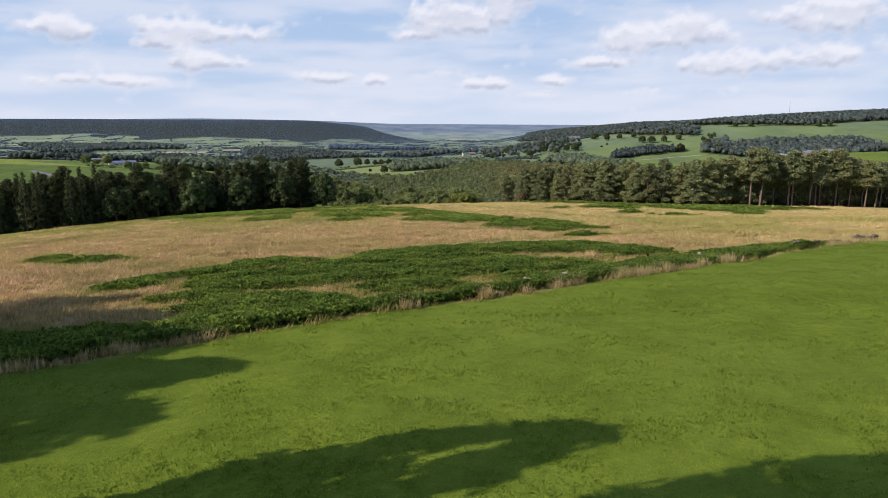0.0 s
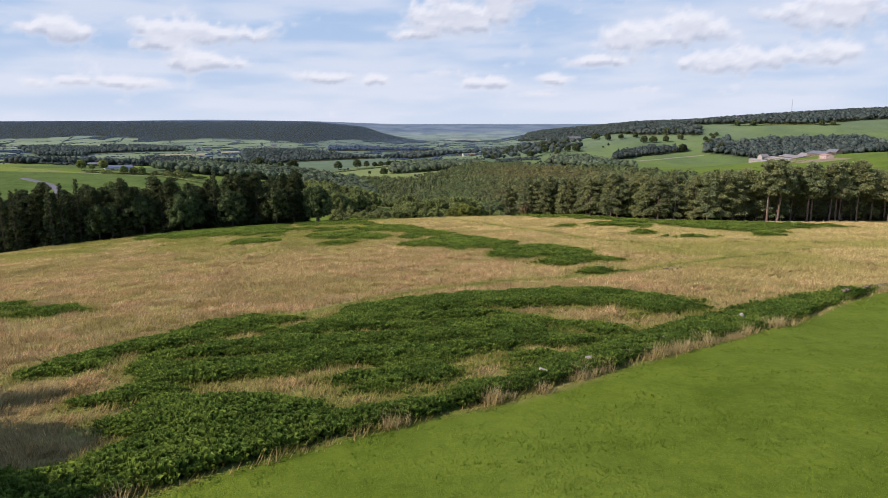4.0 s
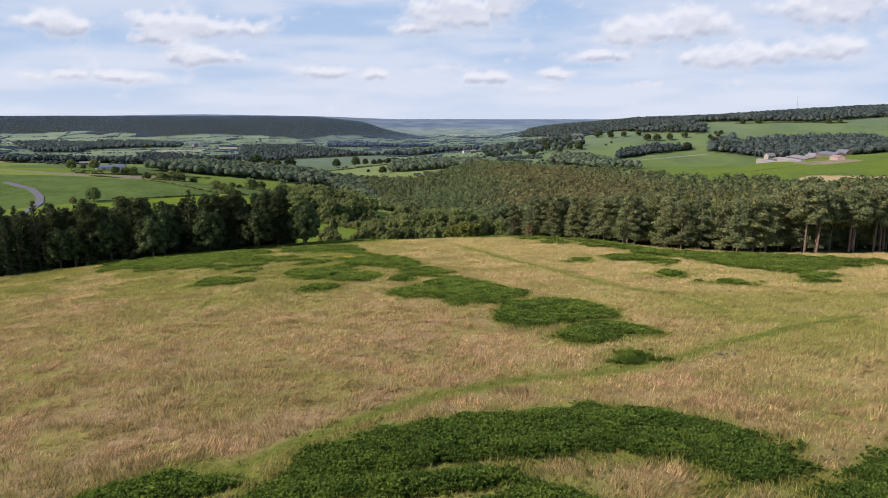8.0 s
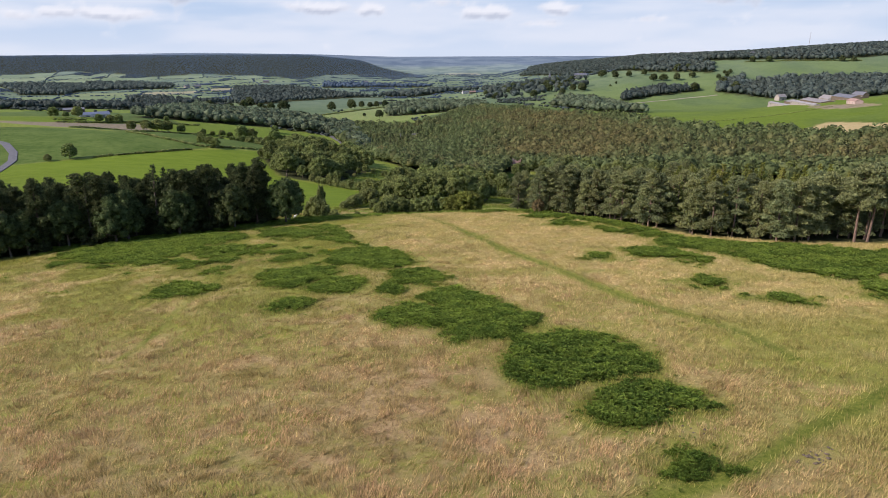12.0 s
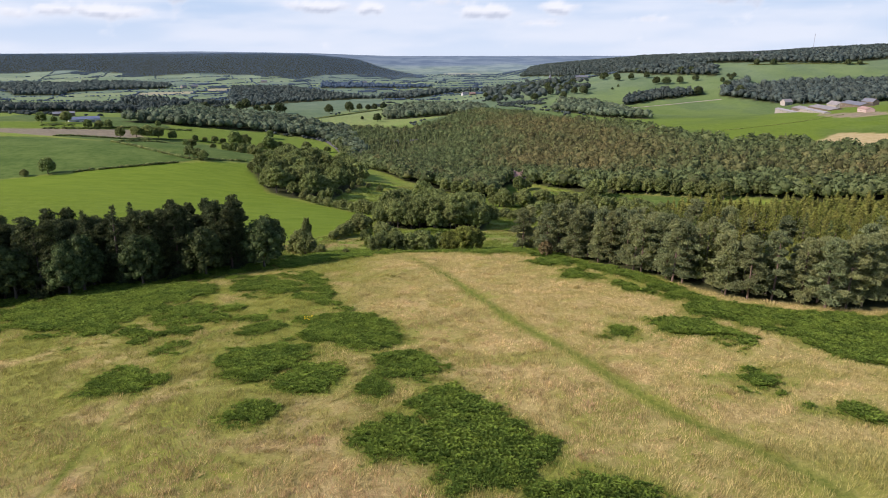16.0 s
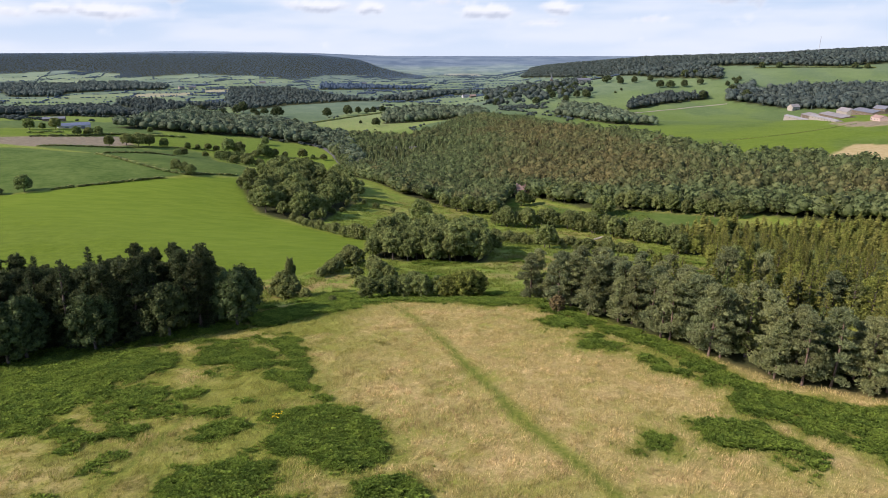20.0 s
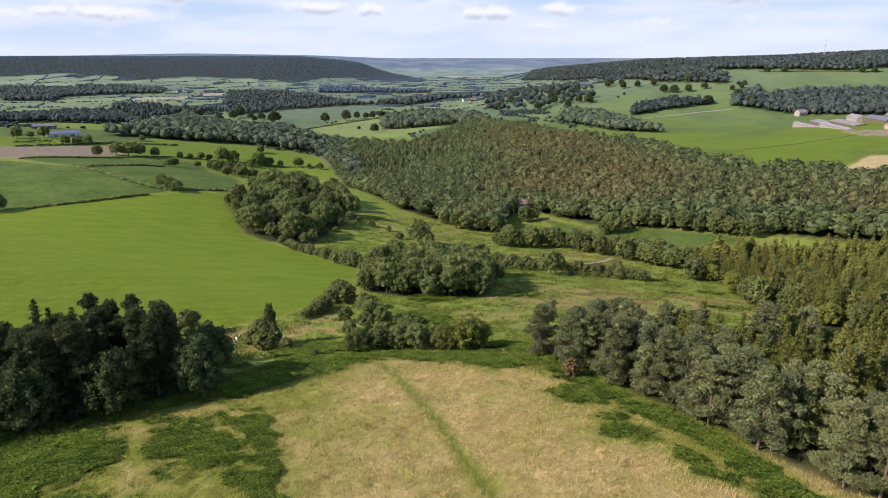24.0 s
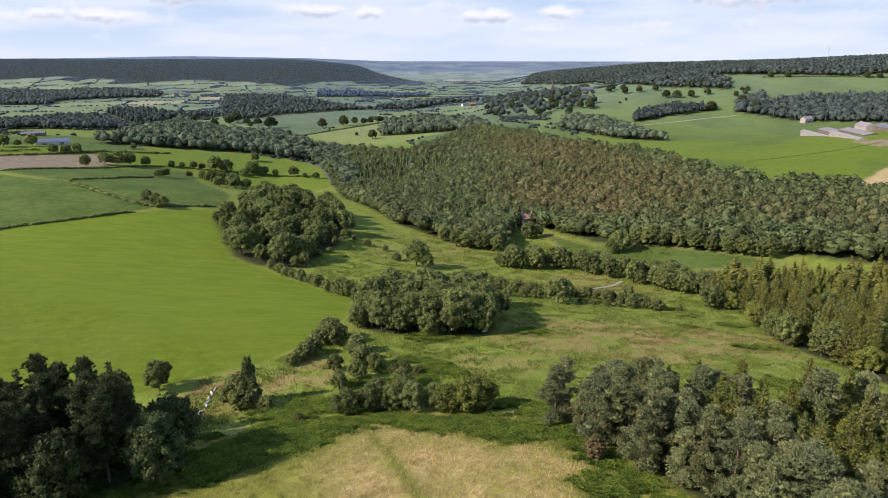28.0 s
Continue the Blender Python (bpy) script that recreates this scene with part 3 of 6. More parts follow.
def ground():
    ys = list(np.arange(-140, 0, 3.0)) + list(np.arange(0, 300, 1.0))
    y, step = 300.0, 1.0
    while y < 4640:
        ys.append(y)
        y, step = y + step, step * 1.017
    ys = np.array(ys)
    s = np.linspace(-1, 1, 371)
    u = s * (0.55 + 0.45 * s * s)
    Y, U = np.meshgrid(ys, u, indexing="ij")
    X = U * (110 + 0.80 * (Y + 140))
    Z = height(X, Y) + (layered(X / 6, Y / 6, 3) - 0.5) * 0.35 * eased(-40, 60, Y)
    rows, cols = X.shape
    k = np.arange(rows * cols).reshape(rows, cols)
    quads = np.stack([k[:-1, :-1], k[:-1, 1:], k[1:, 1:], k[1:, :-1]], -1).reshape(-1, 4)
    mesh = mesh_of("ground", np.stack([X, Y, Z], -1).reshape(-1, 3), quads, GRASSLAND, smooth=True)
    x, y = X.ravel(), Y.ravel()
    wob = (layered(x / 9, y / 9, 4) - 0.5) * 2
    masks = {n: np.zeros(x.size) for n in ("rough", "pasture", "lawn", "soil", "stubble", "wood", "fern", "track", "greener", "mown", "far_haze", "moor_haze", "lush", "cream", "gold")}
    masks["rough"] = eased(270, 300, y + wob * 8 + 20 * eased(-30, -45, x))
    cell, _ = patchwork(x, y)
    away = eased(600, 900, y)
    masks["pasture"] = away * ((cell < 0.40) | (cell > 0.90))
    masks["lawn"] = away * ((cell > 0.40) & (cell < 0.74))
    masks["stubble"] = 0.7 * away * ((cell > 0.74) & (cell < 0.79)) * (x < 200)
    masks["lawn"] = np.maximum(masks["lawn"] * 0.8, eased(-0.5, 0.6, inside(x, y, LAWN) + wob * 0.9))
    east = eased(140, 200, x) * eased(480, 560, y)
    worn = eased(0.42, 0.60, layered(x / 60, y / 90, 5))
    masks["pasture"], masks["lawn"] = np.maximum(masks["pasture"] * (1 - east), east), np.maximum(masks["lawn"], east)
    for kind, soft, ring in FIELDS:
        m = eased(-soft, soft, inside(x, y, ring) + wob * soft * 0.6)
        for n in masks:
            masks[n] = masks[n] * (1 - m) if n != kind else np.maximum(masks[n], m)
    masks["mown"] = masks["lawn"] * eased(330, 400, y + 0.5 * x + 60) * (y < 560) * (y > 250)
    masks["lawn"] = masks["lawn"] * (1 - 0.22 * eased(560, 700, y) * (x > 150))
    masks["lawn"] = masks["lawn"] * (1 - 0.6 * worn * eased(560, 640, y) * (x > 150))
    masks["pasture"] = np.maximum(masks["pasture"], eased(560, 640, y) * (x > 150) * (masks["lawn"] > 0.2))
    masks["mown"] = np.maximum(masks["mown"], 0.55 * masks["lawn"] * eased(560, 700, y))
    # Ground inside every wood ring but the park gets the painted shade.
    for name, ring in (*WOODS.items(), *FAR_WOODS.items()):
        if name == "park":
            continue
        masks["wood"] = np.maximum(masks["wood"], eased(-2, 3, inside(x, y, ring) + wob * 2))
    # Haze painted in by distance: wash from 650 m, moor from 3700 m.
    masks["far_haze"] = 0.36 * eased(650, 1900, y) + 0.22 * eased(2200, 3400, y) + 0.34 * eased(3200, 4000, y + 500 * (layered(x / 300, y / 300, 3) - 0.5))
    masks["moor_haze"] = 0.9 * eased(3700, 3850, y + 500 * (layered(x / 350, y / 260, 3) - 0.5))
    cover = fern_cover(x, y)
    masks["fern"] = 0.9 * eased(-0.6, 1.6, cover)
    masks["gold"] = np.full(x.shape, 0.30)
    for cx, cy, rx, ry, much in GOLDEN:
        masks["gold"] = np.maximum(masks["gold"], much * eased(1.25, 0.6, np.hypot((x - cx) / rx, (y - cy) / ry) + wob * 0.3))
    masks["cream"] = 0.15 + 0.75 * eased(105, 185, y + 1.2 * np.clip(x, 0, 60) + wob * 20)
    masks["lush"] = 0.8 * eased(-3.5, 0.3, cover + wob * 2.0) * (masks["lawn"] < 0.5)
    for width, line in TRACKS:
        d = beside(x, y, line)
        masks["track"] = np.maximum(masks["track"], 0.95 * eased(width + 0.5, width * 0.35, d + wob * 0.3))
        masks["greener"] = np.maximum(masks["greener"], 0.6 * eased(width * 2.6, width, d + wob))
    masks["greener"] = np.maximum(masks["greener"], 0.7 * eased(-10, 0, cover) * layered(x / 14, y / 14, 2))
    masks["greener"] = np.maximum(masks["greener"], 0.8 * meadow(x, y))
    masks["greener"] = np.maximum(masks["greener"], 0.75 * eased(20, 45, x) * eased(95, 115, y) * eased(160, 140, y) * eased(0.35, 0.6, layered(x / 20, y / 9, 3)))
    for n, v in masks.items():
        mesh.attributes.new(n, "FLOAT", "POINT").data.foreach_set("value", v.astype(np.float32))
    return tagged(new("ground", mesh), "hill field of straw grass above a green wooded vale", "ground", kind="structure")


def meadow(x, y):
    """Where green grass grows among the straw: the west side of the hill, and all over near its brow."""
    west = 1.0 * eased(-4, -26, x) * eased(95, 165, y) * eased(0.37, 0.54, layered(x / 11, y / 9, 4))
    brow = 0.45 * eased(210, 240, y) * eased(0.44, 0.62, layered(x / 9 + 5, y / 9, 3))
    spots = 0.7 * eased(60, 100, y) * (1 - 0.6 * eased(170, 200, y) * eased(-22, 0, x)) * eased(0.56, 0.68, layered(x / 11 + 31, y / 8, 3))
    return np.maximum(np.maximum(west, brow), spots)


def fern_cover(x, y):
    """Signed cover of bracken, in metres inside its edge."""
    x, y = np.asarray(x, float), np.asarray(y, float)
    wob = (layered(x / 3.0 + 40, y / 2.4, 5) - 0.5) * 8.5
    best = np.full(x.shape, -99.0)
    close = (y > 0) & (y < 440) & (np.abs(x) < 140)
    xs, ys, ws = x[close], y[close], wob[close]
    b = np.full(xs.shape, -99.0)
    for thin, rings in ((-0.3, FERN_LAWN), (-0.3, FERN_EDGE), (0.1, FERN_ISLETS), (-0.2, FERN_CHAIN), (0.1, FERN_WEST), (0.3, FERN_SLOPE), (0.6, FERN_SPARSE), (0.6, FERN_EAST), (0.4, FERN_STRIP), (0.9, FERN_BROW)):
        for ring in rings:
            b = np.maximum(b, inside(xs, ys, ring) + ws * (0.6 + 0.4 * thin) - thin)
    for cx, cy, rx, ry in FERN_VALE:
        r = np.sqrt(((xs - cx) / rx) ** 2 + ((ys - cy) / ry) ** 2)
        b = np.maximum(b, (1.12 - r) * min(rx, ry) + ws)
    for cx, cy, rx, ry in FERN_GAPS:
        r = np.sqrt(((xs - cx) / rx) ** 2 + ((ys - cy - 0.15 * (xs - cx)) / ry) ** 2)
        b = np.minimum(b, (r - 1.0) * ry * 1.6 - 0.4 + ws * 0.4)
    ragged = eased(0.56, 0.66, layered(xs / 4.2 + 8, ys / 3.0, 3))
    b = b - 3.0 * ragged * np.maximum(eased(-30, -50, xs) * eased(180, 195, ys), eased(34, 44, xs) * eased(160, 170, ys) * eased(205, 196, ys))
    west = eased(-14, -34, xs) * eased(172, 196, ys) * eased(246, 236, ys) * eased(-104, -96, xs)
    b = np.maximum(b, np.where(west > 0.01, (layered(xs / 6, ys / 4, 4) - 0.895 + 0.27 * west) * 15, -99))
    b = np.minimum(b, 4 * (-inside(xs, ys, LAWN) - 0.35) + ws * 0.5)
    low = inside(xs, ys, UNDER_BROW) - 9 * eased(0.38, 0.50, layered(xs / 8 + 3, ys / 4, 4))
    best[close] = np.minimum(np.maximum(b, low), beside(xs, ys, [(-51.5, 266), (-56, 300)]) - 1.6)
    return best


def mesh_of(name, verts, faces, material, tone=None, smooth=False):
    verts, faces = np.asarray(verts, np.float32), np.asarray(faces, np.int32)
    mesh = bpy.data.meshes.new(name)
    n, k = faces.shape
    mesh.vertices.add(len(verts))
    mesh.vertices.foreach_set("co", verts.ravel())
    mesh.loops.add(n * k)
    mesh.loops.foreach_set("vertex_index", faces.ravel())
    mesh.polygons.add(n)
    mesh.polygons.foreach_set("loop_start", np.arange(0, n * k, k, dtype=np.int32))
    mesh.update(calc_edges=True)
    if smooth:
        mesh.polygons.foreach_set("use_smooth", np.ones(n, bool))
    if tone is not None:
        mesh.attributes.new("tone", "FLOAT", "POINT").data.foreach_set("value", np.asarray(tone, np.float32))
    mesh.materials.append(material)
    return mesh


ground()


# ---- sky with clouds, far behind the hills ----
# azimuth, height, half width, half height in degrees, weight
CLOUDS = [
    (-29.8, 6.6, 3.2, 0.85, 1.0), (-21.0, 7.0, 5.2, 1.1, 1.0), (-23.8, 5.9, 3.0, 0.7, 0.8), (-20.0, 4.6, 4.4, 0.75, 1.0), (-10.2, 3.7, 3.0, 0.65, 1.0), (-6.2, 3.5, 1.7, 0.6, 1.0), (-25.8, 2.9, 2.4, 0.55, 0.9), (-32.5, 2.8, 1.5, 0.45, 0.8), (-29.4, 3.0, 1.4, 0.4, 0.7),
    (-30, 11.2, 5.0, 1.0, 0.8), (-25.5, 11, 2.0, 1.0, 0.9), (-19, 10.8, 2.5, 0.8, 0.7), (2.0, 8.6, 5.8, 1.8, 1.0), (4.0, 10.6, 5.0, 1.4, 0.9), (-2.6, 7.2, 3.2, 0.7, 0.7),
]
EAST_CLOUDS = [
    (16.6, 6.6, 4.6, 1.5, 1.0), (20.5, 7.2, 3.0, 1.3, 1.0), (14.0, 4.9, 3.6, 0.7, 0.8), (24.5, 4.6, 5.5, 1.0, 1.0), (29.5, 4.9, 4.2, 1.1, 1.0), (26.5, 8.0, 2.8, 0.9, 0.9), (31.5, 7.6, 4.0, 1.6, 0.9), (33, 10.6, 4.0, 1.2, 0.9), (36, 5.5, 4.0, 1.6, 0.8),
    (3.6, 3.2, 2.6, 0.6, 0.9), (9.4, 3.5, 1.8, 0.55, 0.8), (0.3, 4.0, 2.4, 0.5, 0.8), (7.8, 2.3, 2.0, 0.4, 0.8), (20, 11, 5, 0.8, 0.6), (16, 2.6, 3, 0.5, 0.6),
]


def clouds():
    n = Nodes("cloudy_sky")
    glow, clear = n.tree.nodes.new("ShaderNodeEmission"), n.tree.nodes.new("ShaderNodeBsdfTransparent")
    blue = n.mix(n.layer("haze"), (0.30, 0.49, 0.675), (0.555, 0.680, 0.755))
    cloud = n.mix(n.layer("lit"), (0.41, 0.485, 0.555), (0.76, 0.82, 0.81))
    n.link(n.mix(n.layer("white"), blue, cloud), glow.inputs["Color"])
    both = n.tree.nodes.new("ShaderNodeMixShader")
    n.link(n.layer("cover"), both.inputs[0])
    n.link(clear.outputs[0], both.inputs[1])
    n.link(glow.outputs[0], both.inputs[2])
    n.link(both.outputs[0], n.tree.nodes["Material Output"].inputs["Surface"])
    az, el = np.meshgrid(np.linspace(-56, 56, 500), np.linspace(-2.5, 30, 190), indexing="ij")
    a, e, r = np.radians(az), np.radians(el), 4790.0
    verts = np.stack([r * np.sin(a) * np.cos(e), 75 + r * np.cos(a) * np.cos(e), 30 + r * np.sin(e)], -1)
    rows, cols = az.shape
    k = np.arange(rows * cols).reshape(rows, cols)
    quads = np.stack([k[:-1, :-1], k[1:, :-1], k[1:, 1:], k[:-1, 1:]], -1).reshape(-1, 4)
    mesh = mesh_of("sky_backdrop", verts.reshape(-1, 3), quads, n.material, smooth=True)

    def amount(az, el):
        d = np.zeros(az.shape)
        for x, y, rx, ry, w in CLOUDS + EAST_CLOUDS:
            base = np.where(el < y - 0.3 * ry, 1.5, 0.9)
            d = np.maximum(d, w * np.exp(-0.9 * (((az - x) / rx) ** 2 + base * ((el - y) / ry) ** 2)))
        puff = layered(az * 0.42 + 60, el * 0.62 + 30, 6)
        fine = layered(az * 1.5 + 20, el * 1.9 + 10, 5)
        return eased(0.30, 0.74, d * 0.84 + (puff - 0.5) * 0.90 + (fine - 0.5) * 0.55 + 0.08)

    thick = amount(az, el)
    lit = np.clip(0.62 + 0.62 * (amount(az, el - 0.45) - amount(az, el + 0.55)) + 0.5 * (layered(az * 0.9, el * 2.2, 4) - 0.5), 0, 1)
    thin = eased(0.25, 0.70, layered(az * 0.11 + 9, el * 0.7 + 4, 6))
    white = 1 - (1 - thick * 0.92) * (1 - thin * 0.55)
    lit = lit * thick + (1 - thick) * 0.85
    lit = np.clip(lit + 0.45 * np.exp(-np.maximum(el, 0) / 3.5), 0, 1)
    haze = np.clip(0.95 * np.exp(-np.maximum(el, 0) / 4.6) + 0.10, 0, 1)
    cover = 0.98 * eased(30, 22, el) * eased(56, 48, np.abs(az))
    for name, v in (("cover", cover), ("lit", lit), ("white", white * (1 - 0.35 * np.exp(-np.maximum(el, 0) / 1.5))), ("haze", haze)):
        mesh.attributes.new(name, "FLOAT", "POINT").data.foreach_set("value", v.ravel().astype(np.float32))
    ob = tagged(new("backdrop", mesh), "pale blue sky with scattered white and grey clouds", "sky", kind="structure")
    ob.visible_shadow = False
    return ob


clouds()


# ---- plants ----
def ball(level):
    bm = bmesh.new()
    bmesh.ops.create_icosphere(bm, subdivisions=level, radius=1.0)
    v = np.array([p.co[:] for p in bm.verts])
    f = np.array([[p.index for p in q.verts] for q in bm.faces])
    bm.free()
    return v, f


BALL1, BALL2 = ball(1), ball(2)


def unit(v):
    return v / (np.linalg.norm(v, axis=-1, keepdims=True) + 1e-9)


def needles(rng, at, out, size):
    """Tufts of needles: three narrow blades that point outwards and up from each point."""
    n = len(at)
    at, out = np.repeat(at, 3, 0), np.repeat(out, 3, 0)
    d = unit(out * 0.8 + [0, 0, 0.55] + 0.55 * rng.normal(size=(3 * n, 3)))
    side = unit(np.cross(d, rng.normal(size=(3 * n, 3))))
    s = (size * rng.uniform(0.8, 1.6, 3 * n))[:, None]
    v = np.stack([at - side * s * 0.34, at + side * s * 0.34, at + d * s * 1.5], 1).reshape(-1, 3)
    return v, np.arange(9 * n).reshape(-1, 3)


def sprays(rng, at, out, size, lean=0.9):
    """Leafy sprays: small folded four-cornered blades round the points, facing roughly outwards. As triangles."""
    n = len(at)
    nrm = unit(out + lean * rng.normal(size=(n, 3)))
    side = unit(np.cross(nrm, rng.normal(size=(n, 3))))
    up = np.cross(nrm, side)
    s = (size * rng.uniform(0.6, 1.35, n))[:, None]
    tip = nrm * s * 0.28
    v = np.stack([at + side * s + tip, at + up * s * 0.7, at - side * s + tip, at - up * s * 0.7], 1).reshape(-1, 3)
    k = np.arange(n)[:, None] * 4
    f = np.concatenate([k + [0, 1, 3], k + [1, 2, 3]], 0)
    return v, f


def crown(rng, lobes, size, dense, core=0.86, flat=1.0, spray=sprays):
    """A crown: lobes (x, y, z, r) as dark knobbly cores with sprays all over what shows of them."""
    V, F, base = [], [], 0
    bv, bf = BALL1
    lobes = np.asarray(lobes, float)
    for x, y, z, r in lobes:
        v = bv * (1 + 0.28 * rng.normal(size=(len(bv), 1)).clip(-1.5, 1.5)) * r * core * np.array([1, 1, flat]) + [x, y, z]
        V.append(v), F.append(bf + base)
        base += len(v)
        n = max(6, int(dense * r * r))
        d = unit(rng.normal(size=(n, 3)))
        d[:, 2] = np.where(d[:, 2] < -0.35, -d[:, 2], d[:, 2])
        p = np.array([x, y, z]) + d * r * rng.uniform(0.86, 1.1, (n, 1)) * np.array([1, 1, flat])
        keep = np.ones(n, bool)
        for a, b, c, q in lobes:
            keep &= np.sum((p - [a, b, c]) ** 2 / np.array([1, 1, flat * flat]), 1) > (q * 0.74) ** 2
        p, d = p[keep], d[keep]
        if len(p):
            v, f = spray(rng, p, d, size)
            V.append(v), F.append(f + base)
            base += len(v)
    return np.concatenate(V), np.concatenate(F)


def tube(points, radii, sides=7):
    """A tapered limb along points."""
    pts = np.asarray(points, float)
    V, F = [], []
    for i, (p, r) in enumerate(zip(pts, radii)):
        d = unit(pts[min(i + 1, len(pts) - 1)] - pts[max(i - 1, 0)])
        a = unit(np.cross(d, [0.3, 1.0, 0.1]))
        b = np.cross(d, a)
        for k in range(sides):
            w = 2 * math.pi * k / sides
            V.append(p + (a * math.cos(w) + b * math.sin(w)) * r)
    for i in range(len(pts) - 1):
        for k in range(sides):
            q = (k + 1) % sides
            F += [(i * sides + k, i * sides + q, (i + 1) * sides + q), (i * sides + k, (i + 1) * sides + q, (i + 1) * sides + k)]
    return np.array(V), np.array(F)


def stack(*pieces):
    V, F, base = [], [], 0
    for v, f in pieces:
        V.append(v), F.append(f + base)
        base += len(v)
    return np.concatenate(V), np.concatenate(F)


def broadleaf_shape(rng, h, wide, low=0.22):
    """Lobes of a round-headed tree of height h: many small heads over an uneven dome."""
    lobes = [(0, 0, h * 0.60, wide * 0.55), (rng.uniform(-1, 1), rng.uniform(-1, 1), h * 0.40, wide * 0.5)]
    n = 62
    for i in range(n):
        e = 1.0 - 1.55 * (i + 0.5) / n
        a = i * 2.4 + rng.uniform(-0.5, 0.5)
        c = math.sqrt(max(0.05, 1 - e * e))
        out = rng.uniform(0.66, 0.92) * wide * (0.86 + 0.14 * math.sin(2 * a + n * low))
        z = h * (0.56 + low) / 1.45 + e * h * rng.uniform(0.34, 0.42)
        lobes.append((math.cos(a) * c * out, math.sin(a) * c * out, max(z, h * low + 0.5), wide * rng.uniform(0.14, 0.26)))
    return lobes


def pine_shape(rng, h, wide, low=0.35):
    """Lobes of a Scots pine: boughs in uneven tiers, each bearing flat plates of needles towards its end."""
    lobes = [(0, 0, h * 0.95, wide * 0.26), (0.2 * wide, 0, h * 0.88, wide * 0.30)]
    n = 26 if low > 0.08 else 42
    for i in range(n):
        u = (i + rng.uniform(0, 0.8)) / n
        z = h * (low + (0.90 - low) * u)
        reach = wide * (0.66 + 0.34 * math.sin(3.0 * min(1.0, u + 0.25))) * (1.0 - 0.50 * u ** 2.6) * rng.uniform(0.55, 1.05)
        a, rise = i * 2.4 + rng.uniform(-0.9, 0.9), -0.10 + 0.75 * u + rng.uniform(-0.15, 0.15)
        for f, r in ((0.50, 0.23), (0.95, 0.29)):
            k = a + rng.uniform(-0.25, 0.25)
            lobes.append((math.cos(k) * reach * f, math.sin(k) * reach * f, z + reach * f * rise, wide * r * rng.uniform(0.75, 1.2) * (1.08 - 0.3 * u)))
    return lobes


def spire_shape(rng, h, wide, low=0.12):
    """Lobes of a larch or spruce: a ragged cone of drooping boughs."""
    lobes = []
    n = 56
    for i in range(n):
        u = i / (n - 1)
        z = h * (low + (0.99 - low) * u)
        reach = wide * (1.02 - u) * rng.uniform(0.40, 0.98)
        a = i * 2.4 + rng.uniform(-0.4, 0.4)
        lobes.append((math.cos(a) * reach, math.sin(a) * reach, z - 0.12 * reach, wide * (0.08 + 0.20 * (1 - u)) * rng.uniform(0.8, 1.2)))
    return lobes


KINDS = {
    # shape, height, half width, lowest leaves, spray, density, flatness, leaves, bark, name, label
    "oak": (broadleaf_shape, 12.5, 5.6, 0.10, 0.26, 34, 0.9, LEAF_OAK, BARK, "oak_tree", "round-headed green broadleaf tree in full summer leaf"),
    "dark": (broadleaf_shape, 16.0, 6.0, 0.04, 0.27, 34, 0.95, LEAF_SYCAMORE, BARK, "sycamore_tree", "dense dark green broadleaf tree at the wood's edge"),
    "pine": (pine_shape, 15.0, 3.8, 0.12, 0.24, 70, 0.50, LEAF_PINE, BARK_PINE, "pine_tree", "tall blue-green Scots pine with an orange-brown trunk"),
    "barepine": (pine_shape, 15.5, 3.5, 0.46, 0.30, 50, 0.50, LEAF_PINE, BARK_PINE, "bare_stemmed_pine", "Scots pine with a long bare orange trunk"),
    "darkpine": (pine_shape, 20.5, 4.0, 0.06, 0.32, 40, 0.60, LEAF_DARK, BARK_PINE, "dark_pine_tree", "tall dark pine standing in a close wood"),
    "darkspruce": (spire_shape, 20.0, 4.2, 0.03, 0.34, 28, 0.7, LEAF_DARK, BARK, "spruce_tree", "tall dark spruce with a pointed crown in a close wood"),
    "larch": (spire_shape, 15.0, 3.8, 0.05, 0.30, 30, 0.6, LEAF_LARCH, BARK, "larch_tree", "yellow-green larch with a ragged pointed crown"),
    "tall": (broadleaf_shape, 23.0, 6.2, 0.50, 0.5, 20, 0.95, LEAF_DARK, BARK, "tall_tree", "tall broadleaf tree beside the lawn that it shades"),
    "alder": (broadleaf_shape, 12.5, 4.6, 0.04, 0.26, 34, 1.0, LEAF_OAK, BARK, "alder_tree", "dense green alder by the stream in the vale"),
    "birch": (spire_shape, 13.0, 3.2, 0.08, 0.22, 50, 0.8, LEAF_OAK, BARK, "birch_tree", "slender light green birch before the dark wood"),
    "dead": (broadleaf_shape, 5.5, 2.4, 0.02, 0.20, 40, 0.9, LEAF_BROWN, BARK, "withered_bush", "withered tan brown bush at the wood's edge"),
    "bush": (broadleaf_shape, 6.0, 3.4, 0.0, 0.30, 30, 0.85, LEAF_OAK, BARK, "hawthorn_bush", "low rounded green bush on rough grass"),
    "field": (broadleaf_shape, 12.0, 6.0, 0.08, 0.55, 14, 0.9, LEAF_OAK, BARK, "field_tree", "round green tree standing alone in the meadows"),
    "park": (broadleaf_shape, 12.0, 6.0, 0.06, 0.55, 14, 0.9, LEAF_DARK, BARK, "park_tree", "round dark green tree in the far parkland"),
    "yellow": (broadleaf_shape, 10.0, 4.8, 0.02, 0.26, 40, 0.95, LEAF_LARCH, BARK, "sallow_tree", "yellowish green sallow at the foot of the field"),
}
NURSERY = {}


